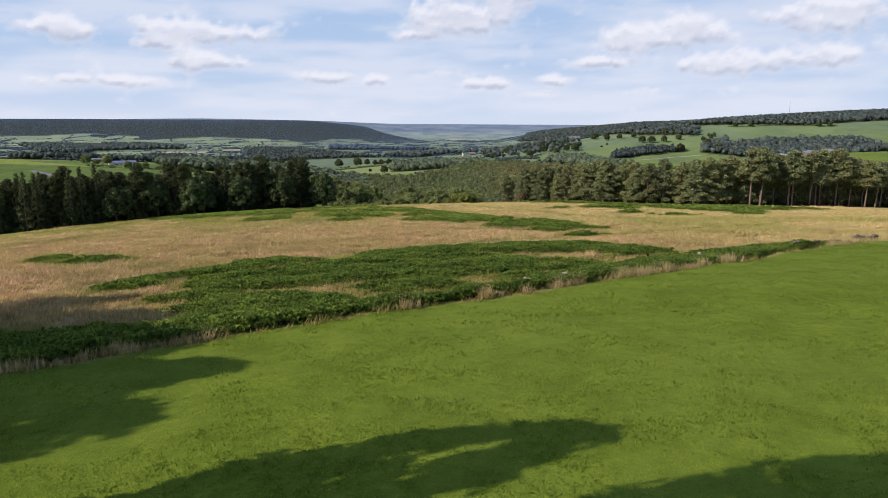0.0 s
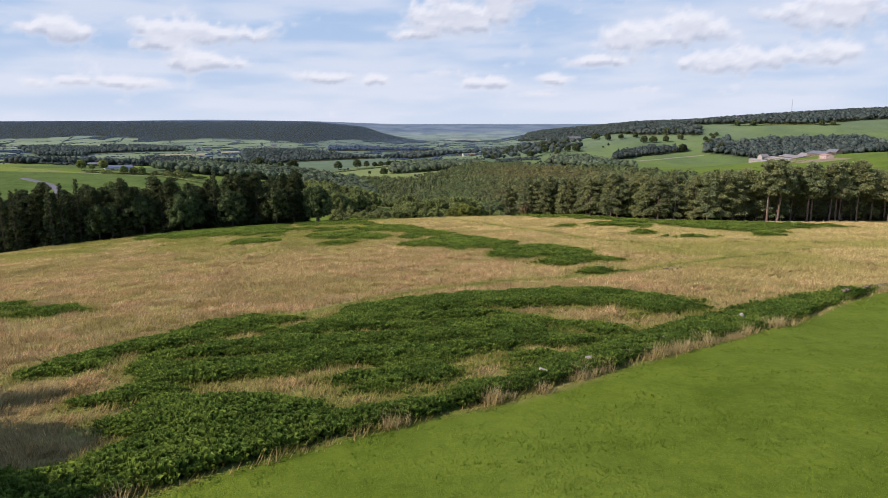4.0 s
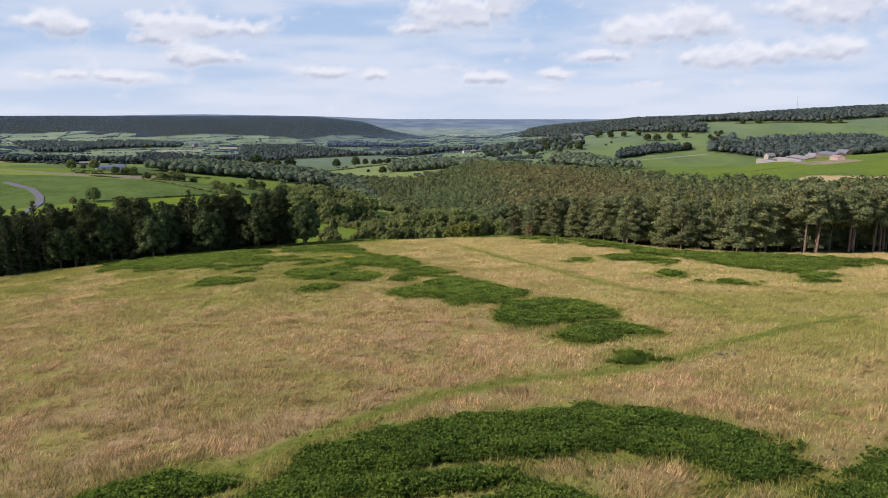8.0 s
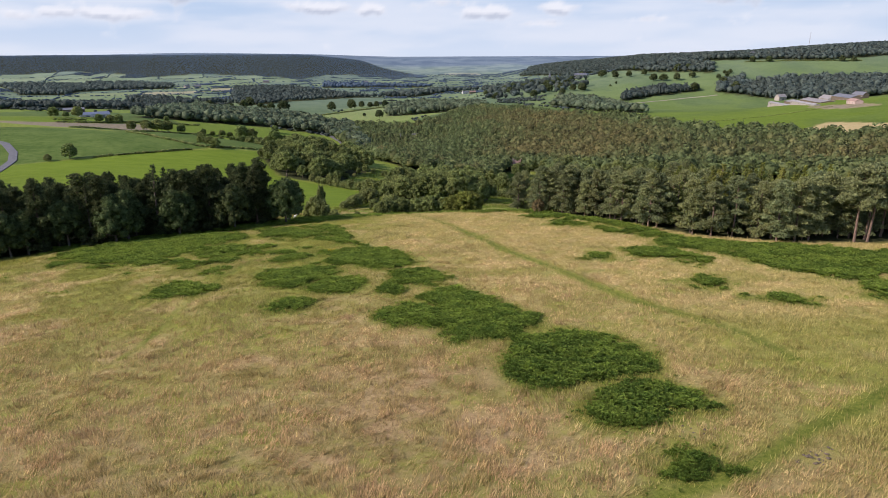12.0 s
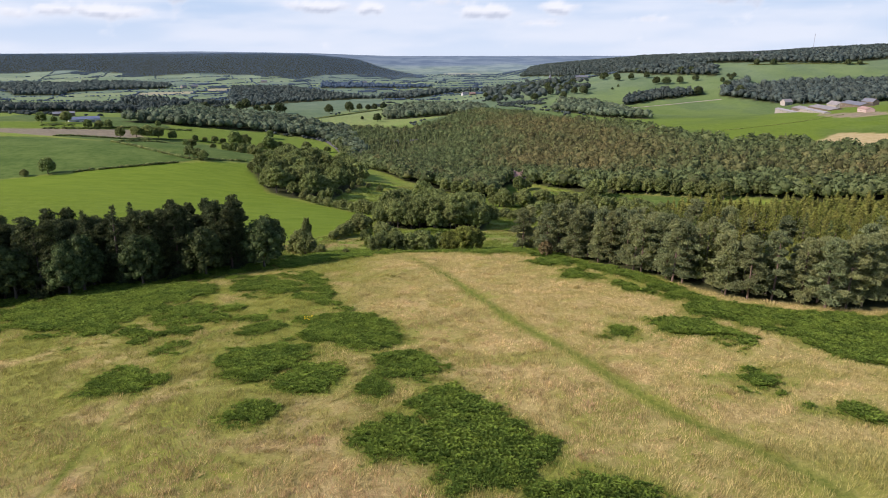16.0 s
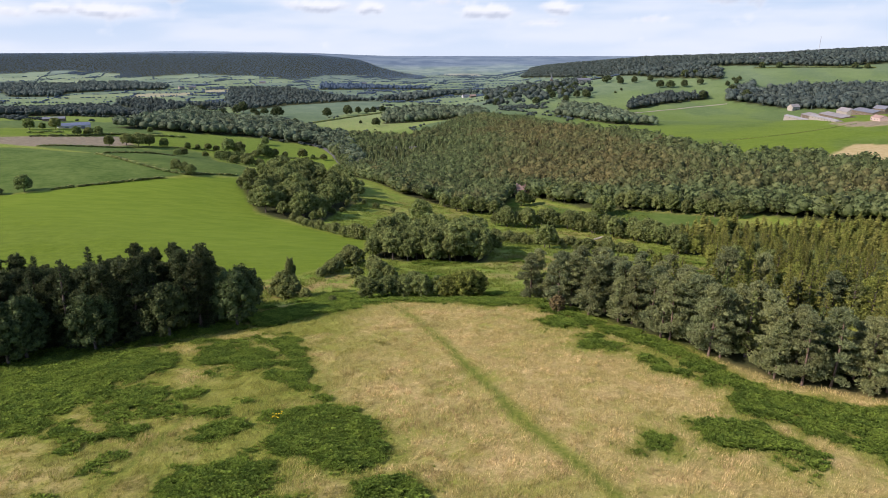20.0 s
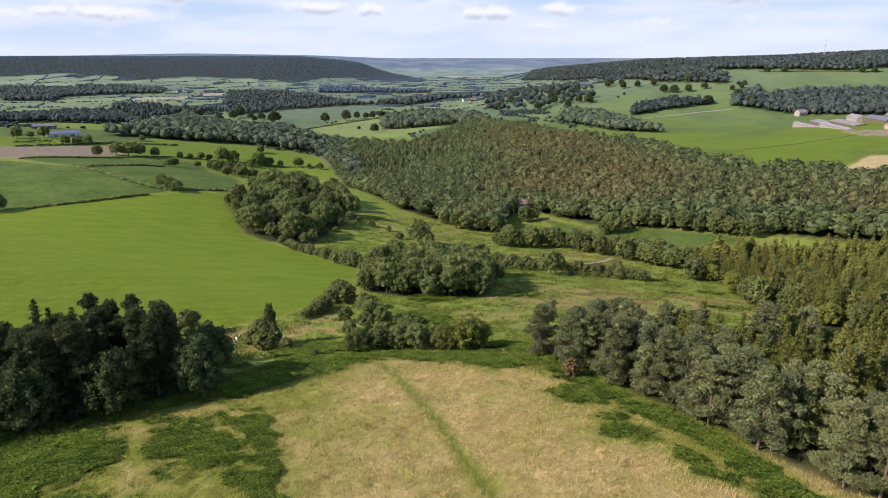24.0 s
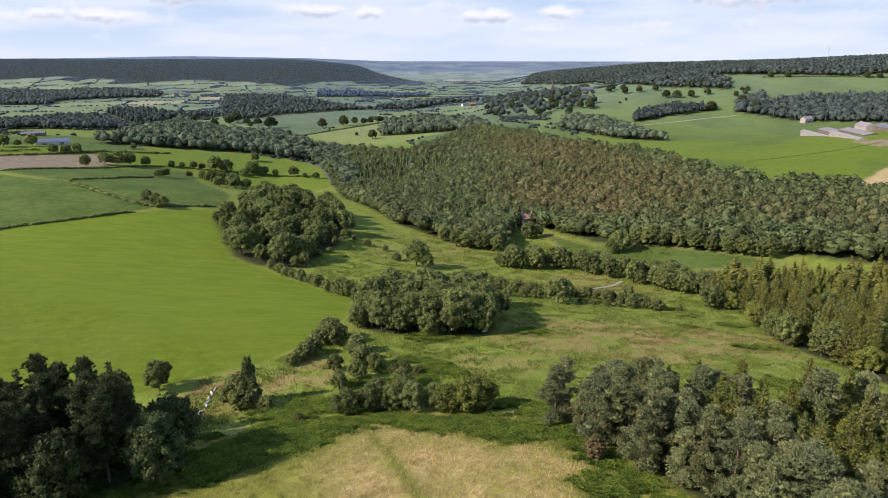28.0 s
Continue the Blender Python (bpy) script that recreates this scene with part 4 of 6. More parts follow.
def grow(kind, variant):
    """One tree at the origin: an empty with trunk and crown."""
    shape, h, wide, low, spray, dense, flat, leaves, bark, name, label = KINDS[kind]
    rng = np.random.RandomState(100 + variant * 7 + len(kind) * 31)
    lobes = shape(rng, h, wide, low)
    top = tagged(new(name), label, "tree" if kind != "bush" else "bush")
    top.empty_display_size = 0.5
    bend = rng.uniform(-0.35, 0.35, 2)
    high = h * (0.95 if shape is not broadleaf_shape else 0.55)
    girth = h * (0.012 if shape is pine_shape else 0.018) + 0.04
    spine = [(bend[0] * math.sin(3 * u), bend[1] * math.sin(2.5 * u), u * high - 0.6 * (u == 0)) for u in np.linspace(0, 1, 6)]
    v, f = tube(spine, [girth * (1.25 - 1.05 * u) for u in np.linspace(0, 1, 6)], 8)
    limbs = [(v, f)]
    for x, y, z, r in lobes[2::7]:
        z0 = max(h * 0.12, z - 0.35 * math.hypot(x, y) - 0.3)
        limbs.append(tube([(0, 0, min(z0, high)), (x * 0.5, y * 0.5, (z0 + z) / 2), (x * 0.95, y * 0.95, z)], [girth * 0.4, girth * 0.28, girth * 0.1], 4))
    v, f = stack(*limbs)
    trunk = new("trunk", mesh_of("trunk", v, f, bark, smooth=True))
    v, f = crown(rng, lobes, spray, dense, 0.74, flat, sprays if shape is broadleaf_shape else needles)
    leaf = new("crown", mesh_of("crown", v, f, leaves, np.full(len(v), rng.uniform(0, 0.5))))
    for ob in (trunk, leaf):
        ob.parent = top
    return top


def plant(kind, x, y, size=1.0, variant=0, turn=0.0, sink=0.15, wide=1.0, group=""):
    m = pose(x, y, spot(x, y) - sink, 0, 0, turn) @ Matrix.Diagonal((size * wide, size * wide, size, 1))
    if (kind, variant) not in NURSERY:
        NURSERY[kind, variant] = grow(kind, variant)
        NURSERY[kind, variant].matrix_basis = m
        return tagged(NURSERY[kind, variant], group=group)
    ob = copy_thing(NURSERY[kind, variant], Matrix())
    ob.matrix_basis = m
    return tagged(ob, group=group or "trees and bushes of the vale")


def scattered(ring, space, seed, jitter=0.8):
    """Points about a spacing apart inside a ring."""
    rng = np.random.RandomState(seed)
    r = np.array(ring, float)
    (x0, y0), (x1, y1) = r.min(0), r.max(0)
    gx, gy = np.meshgrid(np.arange(x0, x1 + space, space), np.arange(y0, y1 + space, space))
    gx = gx + (np.arange(gx.shape[0])[:, None] % 2) * space * 0.5
    p = np.stack([gx.ravel(), gy.ravel()], -1) + rng.uniform(-0.5, 0.5, (gx.size, 2)) * space * jitter
    return p[inside(p[:, 0], p[:, 1], ring) > 0], rng


# the dark wood along the west side of the field: round trees in front, pines behind
pts, rng = scattered(WOODS["left"], 4.6, 3)
for x, y in pts:
    edge = inside(x, y, WOODS["left"])
    if min(math.hypot(x + 46.5, y - 247.5), math.hypot(x + 60.5, y - 240), math.hypot(x + 51, y - 268) - 2) < 6:
        continue
    plant("dark" if edge < 4 and rng.rand() < 0.5 else "darkspruce" if rng.rand() < (0.6 if edge < 5 else 0.12) else "darkpine", x, y, rng.uniform(0.84, 1.04) * (0.88 if edge > 7 else 1.0), int(rng.randint(3)), rng.uniform(0, 360), group="trees of the west wood")
for x, y, s in [(-47, 248, 0.98), (-60.5, 241, 1.0), (-74, 234.5, 0.95), (-89, 228, 0.95)]:
    plant("dark", x, y, s, int(-x) % 3, x * 31)

# trees behind and beside the first stretch, whose shade lies on the lawn
for x, y, s in [(-44, 21.5, 0.86), (-47, 14, 0.92), (-50, 8, 0.9), (-49, 20, 0.92), (-58, 27, 0.95), (-55, 14, 0.9), (-23.5, 12.5, 0.80), (-13, 9.0, 0.80), (-48, 27, 0.88), (-53, 24, 0.95), (-52, 33, 0.9), (-59, 42, 0.85), (-64, 36, 0.9), (-70, 24, 1.0), (-51, 36, 0.8)]:
    plant("tall", x, y, s, int(-x) % 3, x * 17, wide=0.72 if x > -30 else 1.0, group="tall trees beside the lawn")

# the pine wood along the east side
pts, rng = scattered(WOODS["pines"], 4.7, 5, 1.0)
for x, y in pts:
    deep = inside(x, y, WOODS["pines"])
    if 88 < x < 150 and deep < 6:
        continue
    r = rng.rand()
    if deep > 14 or (x > 62 and y > 236):
        if r < 0.25:
            continue
        kind = "larch" if r < 0.62 else "yellow" if r < 0.80 else "birch" if r < 0.92 else "barepine"
    else:
        kind = "pine" if r < 0.86 else "barepine" if r < 0.93 else "larch" if r < 0.96 else "birch"
    plant(kind, x, y, rng.uniform(0.72, 1.05), int(rng.randint(2 if kind == "yellow" else 4)), rng.uniform(0, 360), group="trees of the east wood")

# tall bare-stemmed pines at the wood's open end
rng = np.random.RandomState(12)
for k in range(20):
    x = 92 + k * 2.6 + rng.uniform(-1, 1)
    y = 199 + 0.12 * (x - 92) + rng.uniform(-1, 9)
    plant("barepine", x, y, rng.uniform(0.95, 1.2), k % 4, k * 67, group="trees of the east wood")

# larches nearest to the field
NEAR_LARCH = [(117, 420), (134, 414), (118, 351), (122, 330), (124, 300), (135, 262), (160, 246), (200, 258), (200, 400), (168, 445)]
pts, rng = scattered(NEAR_LARCH, 6.6, 6)
for x, y in pts:
    plant("larch" if rng.rand() < 0.62 else "alder" if rng.rand() < 0.5 else "yellow", x, y, rng.uniform(0.78, 1.08), int(rng.randint(2)), rng.uniform(0, 360))

# clump in the hollow, trees and bushes under the brow
pts, rng = scattered(WOODS["blob"], 5.6, 9)
for x, y in pts:
    plant("oak" if rng.rand() < 0.55 else "alder", x, y, rng.uniform(0.9, 1.4) * (0.75 if inside(x, y, WOODS["blob"]) < 3 else 1), int(rng.randint(3)), rng.uniform(0, 360))
for x, y, s in [(-19, 280, 0.6), (-14, 282, 0.62), (-9, 283, 0.6), (-4, 282, 0.66), (1, 283, 0.6), (-6, 289, 0.66), (-13, 289, 0.6), (-24, 300, 0.45), (-20, 306, 0.5), (-27, 312, 0.45), (-16, 312, 0.5), (-22, 320, 0.5), (-8, 300, 0.55)]:
    plant("oak", x, y, s, int(abs(x)) % 3, x * 40, 0.3)
for x, y, s in [(8, 281, 1.0), (11.5, 283, 0.95), (4, 281, 0.8)]:
    plant("yellow", x, y, s, int(x) % 2, x * 40, 0.3)
plant("alder", -46, 290, 0.85, 0, 40, 0.30, 1.0)
plant("alder", -44.5, 291.5, 1.2, 2, 70, 0.2, 0.36)
plant("birch", -97, 236, 1.0, 1, 10)
plant("birch", -88, 242, 0.9, 0, 70)
for x, y, s in [(30.5, 252.5, 1.0)]:
    plant("dead", x, y, s, 0, x * 9)
for x, y, h in [(-39, 286, 4), (-44.5, 288, 7.5), (-48, 291, 6), (-29, 276, 2.5), (-33, 339, 8.5), (-31, 335, 8), (-36, 325, 6), (-38, 320, 5), (-40, 316, 4), (-39, 399, 8.6), (-36, 397, 8), (-45, 403, 6.2),
                (-51, 411, 6.4), (-60, 419, 6), (-55, 415, 5), (-64, 422, 5), (-68, 425, 5), (-77, 436, 5.5), (-72, 431, 5), (-41, 507, 5), (-30, 500, 4), (-22, 478, 5), (60, 500, 5), (-62, 470, 4), (-58, 480, 3.5), (-50, 520, 4)]:
    plant("bush", x, y, h / 6, int(abs(x + y)) % 3, x * 53)
plant("oak", -70, 299, 0.72, 1, 30)
for x, y, h in [(-11, 469, 16), (-5, 466, 9), (52, 408, 13), (55, 411, 11), (108, 523, 14), (104, 520, 10), (59, 565, 13), (66, 568, 10), (120, 444, 11.6), (123, 462, 11.6), (123, 472, 11), (121, 416, 12), (-177, 534, 10), (-170, 531, 9), (-165, 528, 8.6)]:
    plant("oak", x, y, h / 12.5, int(abs(x)) % 3, x * 37)
pts, rng = scattered(WOODS["clump"], 8.2, 25, 1.4)
for x, y in pts:
    if rng.rand() < 0.12:
        continue
    edge = inside(x, y, WOODS["clump"]) < 5
    plant("oak" if rng.rand() < 0.6 else "alder", x, y, rng.uniform(0.45, 0.9) if edge else rng.uniform(0.7, 1.45), int(rng.randint(3)), rng.uniform(0, 360))
for x, y, h in [(-20, 315, 7.3), (-23, 327, 6.7), (-15, 312, 4.1), (-8, 312, 3.9), (-11, 311, 3.1), (-4, 310, 3), (-36, 334, 5.8), (-37, 322, 6.1), (31, 416, 4.8), (38, 416, 4.8), (44, 416, 5.2), (62, 409, 3.3), (67, 408, 3), (73, 408, 3.7), (78, 408, 3.4),
                (83, 407, 4.1), (89, 433, 6.5), (96, 406, 3), (104, 408, 3.5), (-246, 458, 5)]:
    plant("bush", x, y, h / 6, int(abs(x + y)) % 3, x * 53)
# round green trees along the foot of the hill wood
for x, y, h in [(3, 551, 11.6), (11, 537, 11.2), (19, 534, 13.4), (28, 531, 12.2), (36, 528, 12), (61, 565, 10), (84, 575, 14.9), (91, 568, 13.5), (99, 565, 17), (108, 560, 14.6), (109, 522, 14.8), (123, 534, 12.8), (129, 529, 16), (136, 526, 11.5),
                (144, 522, 12.6), (152, 516, 13.7), (159, 511, 11.3), (167, 506, 11.3), (174, 501, 14), (180, 499, 11.3), (186, 495, 14), (198, 499, 10.4), (210, 495, 13.4), (221, 496, 10.6), (226, 493, 14), (235, 487, 14), (112, 554, 14.4)]:
    plant("oak" if (x * 7) % 3 else "alder", x, y, h / 12.0, int(x) % 3, x * 37, 0.3, 1.05)
# line of trees along the stream in the vale
for k in range(70):
    u = k / 69 * 5
    line = [(34, 486), (59, 494), (82, 487), (100, 468), (119, 452), (132, 436)]
    (x0, y0), (x1, y1), f = line[min(int(u), 4)], line[min(int(u), 4) + 1], u - min(int(u), 4)
    plant("alder", x0 + (x1 - x0) * f + math.sin(k * 7.1) * 3, y0 + (y1 - y0) * f + math.sin(k * 3.3) * 7, 0.72 + 0.42 * math.sin(k * 2.3) ** 2, k % 3, k * 77)
for k in range(34):
    u = k / 33 * 3
    line = [(26, 432), (46, 426), (71, 424), (96, 408)]
    (x0, y0), (x1, y1), f = line[min(int(u), 2)], line[min(int(u), 2) + 1], u - min(int(u), 2)
    plant("bush", x0 + (x1 - x0) * f, y0 + (y1 - y0) * f + math.sin(k * 3.3) * 3.5, 0.6 + 0.45 * math.sin(k * 2.3) ** 2, k % 3, k * 77)
# trees standing in the far meadows: x, y, height
FIELD_TREES = []
FIELD_TREES += [(-330, 747, 12), (-328, 778, 13.6), (-319, 785, 16), (-313, 797, 14.6), (-302, 808, 12), (-260, 739, 8), (-259, 750, 10), (-249, 783, 7), (-236, 784, 10), (-221, 766, 13), (-212, 768, 14), (-204, 777, 13.5), (-245, 846, 19), (-234, 849, 16.7), (-209, 860, 17.6), (-214, 844, 10), (-198, 869, 11), (-187, 873, 8.4), (-166, 872, 12.6), (-138, 855, 9)]
FIELD_TREES += [(-284, 827, 8.3), (-276, 835, 6.7), (-267, 842, 9), (-259, 846, 7.5), (-398, 814, 11), (-390, 823, 10.5), (-386, 836, 11.5), (-445, 855, 15), (-461, 833, 14), (-455, 847, 8.4), (-359, 905, 8.5), (-203, 860, 12.5), (-152, 863, 6.6), (-236, 465, 11), (-202, 732, 11), (-199, 757, 14), (-192, 745, 12), (-186, 760, 11), (-227, 935, 12), (-485, 873, 9)]
PARK_TREES = []
PARK_TREES += [(-318, 1366, 24), (-357, 1418, 16), (-364, 1392, 12), (-384, 1438, 14), (-224, 1374, 19), (-188, 1406, 22), (-172, 1440, 16), (-154, 1440, 14), (-142, 1454, 15), (-126, 1475, 15), (-112, 1205, 16), (-490, 1437, 20), (-432, 1391, 17), (-419, 1438, 20), (-416, 1473, 24), (-144, 1252, 7), (-255, 1236, 11), (378, 1534, 14), (363, 1566, 15), (350, 1403, 6)]
PARK_TREES += [(175, 1334, 16), (238, 1414, 18), (272, 1350, 17), (368, 1481, 16), (395, 1475, 15), (350, 1538, 17), (421, 1389, 17), (438, 1380, 17), (463, 1376, 16), (497, 1386, 14), (537, 1356, 11), (557, 1365, 11), (520, 1292, 20), (524, 1244, 20), (461, 1273, 17), (806, 1412, 13), (826, 1406, 11), (687, 1471, 14), (659, 1486, 14), (148, 1536, 17)]
PARK_TREES += [(111, 1451, 14), (232, 1545, 17), (216, 1403, 17), (261, 1586, 16), (279, 1516, 15), (101, 1628, 14), (184, 1586, 17), (223, 1728, 16), (341, 1706, 15), (425, 1468, 15), (435, 1573, 13), (496, 1469, 17), (519, 1475, 14), (257, 1371, 15), (227, 1316, 15), (333, 1380, 5), (563, 1392, 8), (572, 1388, 10), (179, 1371, 10), (105, 1429, 10)]
PARK_TREES += [(273, 1369, 17), (238, 1404, 15), (223, 1483, 16), (241, 1521, 16), (189, 1570, 18), (180, 1772, 18), (153, 1704, 16), (287, 1544, 15), (262, 1479, 15)]
for x, y, h in FIELD_TREES + PARK_TREES:
    plant("field" if y < 1000 else "park", x, y, h / 12, int(abs(x)) % 3, x * 19, 0.3)


# ---- woods that nobody could count ----
def boughs(rng, w, h):
    """Drooping boughs round a stem of height 1: at the angles w and heights h, each a folded kite."""
    n = len(w)
    reach = (0.30 * (1.04 - h) ** 0.85 * rng.uniform(0.75, 1.2, n))[:, None]
    out, side = np.stack([np.cos(w), np.sin(w), 0 * w], -1), np.stack([-np.sin(w), np.cos(w), 0 * w], -1)
    base = np.stack([0 * w, 0 * w, h + 0.03], -1)
    half, drop = reach * 0.42 + 0.008, reach * rng.uniform(0.15, 0.6, (n, 1))
    v = np.stack([base, base + out * reach * 0.62 + side * half - [0, 0, 0.02], base + out * reach - [0, 0, 1] * drop, base + out * reach * 0.62 - side * half - [0, 0, 0.02]], 1).reshape(-1, 3)
    k = np.arange(n)[:, None] * 4
    return v, np.concatenate([k + [0, 1, 2], k + [0, 2, 3]], 0)


def far_template(rng, kind, leafy=34):
    """A tree of height 1 for the distance: a knobbly core under sprays."""
    bv, bf = BALL1
    if kind == "round":
        v = bv * (1 + 0.22 * rng.normal(size=(len(bv), 1)).clip(-1.4, 1.4)) * [0.32, 0.32, 0.38] + [0, 0, 0.55]
        d = unit(rng.normal(size=(leafy, 3)))
        d[:, 2] = np.abs(d[:, 2]) * 1.2 - 0.25
        p = d * [0.37, 0.37, 0.43] * rng.uniform(0.9, 1.12, (leafy, 1)) + [0, 0, 0.55]
    else:
        z = (bv[:, 2:] + 1) / 2
        v = np.concatenate([bv[:, :2] * (1.12 - z) * 0.15, 0.10 + 0.84 * z], 1) * (1 + 0.12 * rng.normal(size=(len(bv), 1)).clip(-1.4, 1.4) * [1, 1, 0.2])
        h = 0.10 + 0.86 * (np.arange(leafy) + rng.uniform(0, 1, leafy)) / max(leafy, 1)
        w = np.arange(leafy) * 2.4 + rng.uniform(-0.5, 0.5, leafy)
    if not leafy:
        return v, bf
    if kind == "spire":
        return stack((v, bf), boughs(rng, w, h))
    return stack((v, bf), sprays(rng, p, unit(d), 0.075 if leafy > 20 else 0.11))


def woodland(name, label, points, tall, material, seed, spires=0.3, tone=None, leafy=34, wider=1.0):
    """Many trees as one mesh; points: x, y."""
    rng = np.random.RandomState(seed)
    shapes = [far_template(rng, "round", leafy) for _ in range(5)] + [far_template(rng, "spire", leafy) for _ in range(4)]
    x, y = points[:, 0], points[:, 1]
    z = height(x, y)
    t = tone(x, y, rng) if tone else rng.uniform(0, 0.6, len(x))
    spiky = spires(x, y) if callable(spires) else spires
    pick = np.where(rng.rand(len(x)) < spiky, rng.randint(5, 9, len(x)), rng.randint(0, 5, len(x)))
    V, F, T, base = [], [], [], 0
    for k, (v, f) in enumerate(shapes):
        i = np.where(pick == k)[0]
        if not len(i):
            continue
        a, h = rng.uniform(0, 2 * math.pi, len(i)), tall * rng.uniform(0.65, 1.2, len(i))
        wide = wider * h * rng.uniform(0.9, 1.25, len(i))
        c, s = np.cos(a)[:, None], np.sin(a)[:, None]
        vx = (v[:, 0] * c - v[:, 1] * s) * wide[:, None] + x[i][:, None]
        vy = (v[:, 0] * s + v[:, 1] * c) * wide[:, None] + y[i][:, None]
        vz = v[:, 2] * h[:, None] + z[i][:, None] - 0.2
        V.append(np.stack([vx, vy, vz], -1).reshape(-1, 3))
        F.append((f[None] + (np.arange(len(i)) * len(v))[:, None, None] + base).reshape(-1, 3))
        T.append(np.repeat(t[i], len(v)))
        base += len(i) * len(v)
    mesh = mesh_of(name, np.concatenate(V), np.concatenate(F), material, np.concatenate(T), smooth=not leafy)
    return tagged(new(name, mesh), label, "wood", kind="stuff")


pts, rng = scattered(WOODS["hill"], 4.3, 21)
pts = pts[beside(pts[:, 0], pts[:, 1], [(64, 607), (58, 560)]) > 6.5]
deep = inside(pts[:, 0], pts[:, 1], WOODS["hill"])
lower = eased(640, 600, pts[:, 1]) + eased(120, 160, pts[:, 0])
pts = pts[deep > 11 * np.clip(lower, 0, 1) * layered(pts[:, 0] / 25, pts[:, 1] / 25, 2) * 2]
woodland("hill_wood", "mixed wood of green and brownish trees covering a hillside", pts, 11.5, LEAF_WOOD, 22,
         lambda x, y: 0.06 + 0.45 * eased(60, 0, x) * eased(600, 680, y) * eased(0.40, 0.52, layered(x / 45 + 9, y / 45, 3)) + 0.55 * eased(0.50, 0.58, layered(x / 60, y / 60, 3)) * eased(640, 720, y),
         lambda x, y, r: np.clip(-0.05 + 0.62 * eased(10, 90, x) * eased(12, 40, inside(x, y, WOODS["hill"])) + r.uniform(-0.3, 0.3, len(x)) + 1.3 * (layered(x / 55, y / 55, 4) - 0.5), 0, 1), 40, 0.86)
pts, rng = scattered(WOODS["hill"], 6.6, 27, 1.2)
pts = pts[(inside(pts[:, 0], pts[:, 1], WOODS["hill"]) < 15) & (beside(pts[:, 0], pts[:, 1], [(64, 607), (58, 560)]) > 7.5) & (pts[:, 1] < 820)]
woodland("wood_edge", "full round green trees along the foot of the hill wood", pts, 13.0, LEAF_WOOD, 28, 0.04,
         lambda x, y, r: np.clip(r.normal(size=len(x)) * 0.25, 0, 0.8), 60, 1.15)
pts, rng = scattered(WOODS["larch"], 5.2, 23)
pts = pts[inside(pts[:, 0], pts[:, 1], NEAR_LARCH) < -2]
woodland("larch_wood", "yellow-green larch wood below the field", pts, 14.0, LEAF_LARCH, 24, 1.0, None, 90, 1.0)

# woods of the far country, with distance haze in their leaf colours
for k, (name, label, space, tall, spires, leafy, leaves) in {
        "ridge": ("ridge_wood", "dark wood on the long far ridge, tinted blue for haze", 10.0, 2.4, 0.1, 0, LEAF_RIDGE_HAZE),
        "heights": ("hilltop_wood", "dark wood along the skyline above the pastures", 9.5, 12.0, 0.05, 12, LEAF_FAR_HAZE),
        "band": ("valley_wood", "dark trees between far fields", 12.0, 13.0, 0.1, 8, LEAF_FAR_HAZE),
        "conifer": ("plantation", "dark conifer plantation behind the pastures", 8.5, 13.0, 0.8, 10, LEAF_FAR_HAZE),
        "quarry": ("valley_wood", "dark wood round an old quarry", 10.0, 12.0, 0.1, 10, LEAF_FAR_HAZE),
        "river": ("river_wood", "green trees along the river", 9.0, 13.0, 0.1, 16, LEAF_VALE_HAZE),
        "spur": ("spur_wood", "dark green wood on a low spur", 8.5, 13.0, 0.5, 12, LEAF_VALE_HAZE),
        "grey": ("valley_wood", "greyish green trees on the valley floor", 12.0, 11.0, 0.1, 8, LEAF_FAR_HAZE),
        "brow": ("valley_wood", "dark trees on a low brow", 12.0, 13.0, 0.1, 8, LEAF_FAR_HAZE),
        "blue": ("valley_wood", "far trees tinted blue for haze", 15.0, 12.0, 0.1, 6, LEAF_RIDGE_HAZE),
        "lower copse": ("copse", "dark copse along a pasture", 7.0, 11.5, 0.2, 14, LEAF_FAR_HAZE),
        "copse": ("copse", "green and brown copse behind the hill wood", 8.0, 12.0, 0.1, 14, LEAF_VALE_HAZE),
        "park": ("parkland", "single round trees over a park on the hill", 27.0, 15.0, 0.0, 12, LEAF_FAR_HAZE),
        "dark": ("copse", "dark dense wood beside the farm", 6.5, 13.0, 0.4, 24, LEAF_FAR_HAZE)}.items():
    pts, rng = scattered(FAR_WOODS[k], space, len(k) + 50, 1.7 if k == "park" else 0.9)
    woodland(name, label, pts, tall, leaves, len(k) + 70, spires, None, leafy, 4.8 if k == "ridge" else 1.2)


def hedge(line, tall=2.2, space=2.2, seed=0):
    rng = np.random.RandomState(seed)
    p = []
    for (x0, y0), (x1, y1) in zip(line, line[1:]):
        n = max(2, int(math.hypot(x1 - x0, y1 - y0) / space))
        f = (np.arange(n) + 0.5) / n
        p.append(np.stack([x0 + (x1 - x0) * f, y0 + (y1 - y0) * f], -1) + rng.normal(size=(n, 2)) * 0.5)
    p = np.concatenate(p)
    p = p[rng.rand(len(p)) < 0.93]
    ob = woodland("hedge", "clipped dark green field hedge", p, tall, LEAF_OAK, seed + 5, 0.0, None, 12, 2.3)
    return tagged(ob, category="hedge")


for k, line in enumerate(HEDGES):
    hedge(line, 1.7 if line[0][1] < 700 else 2.6, 1.1 if line[0][1] < 700 else 1.7, k)
hedge([(270, 716), (310, 728), (351, 740), (420, 765)], 0.9, 1.2, 40)


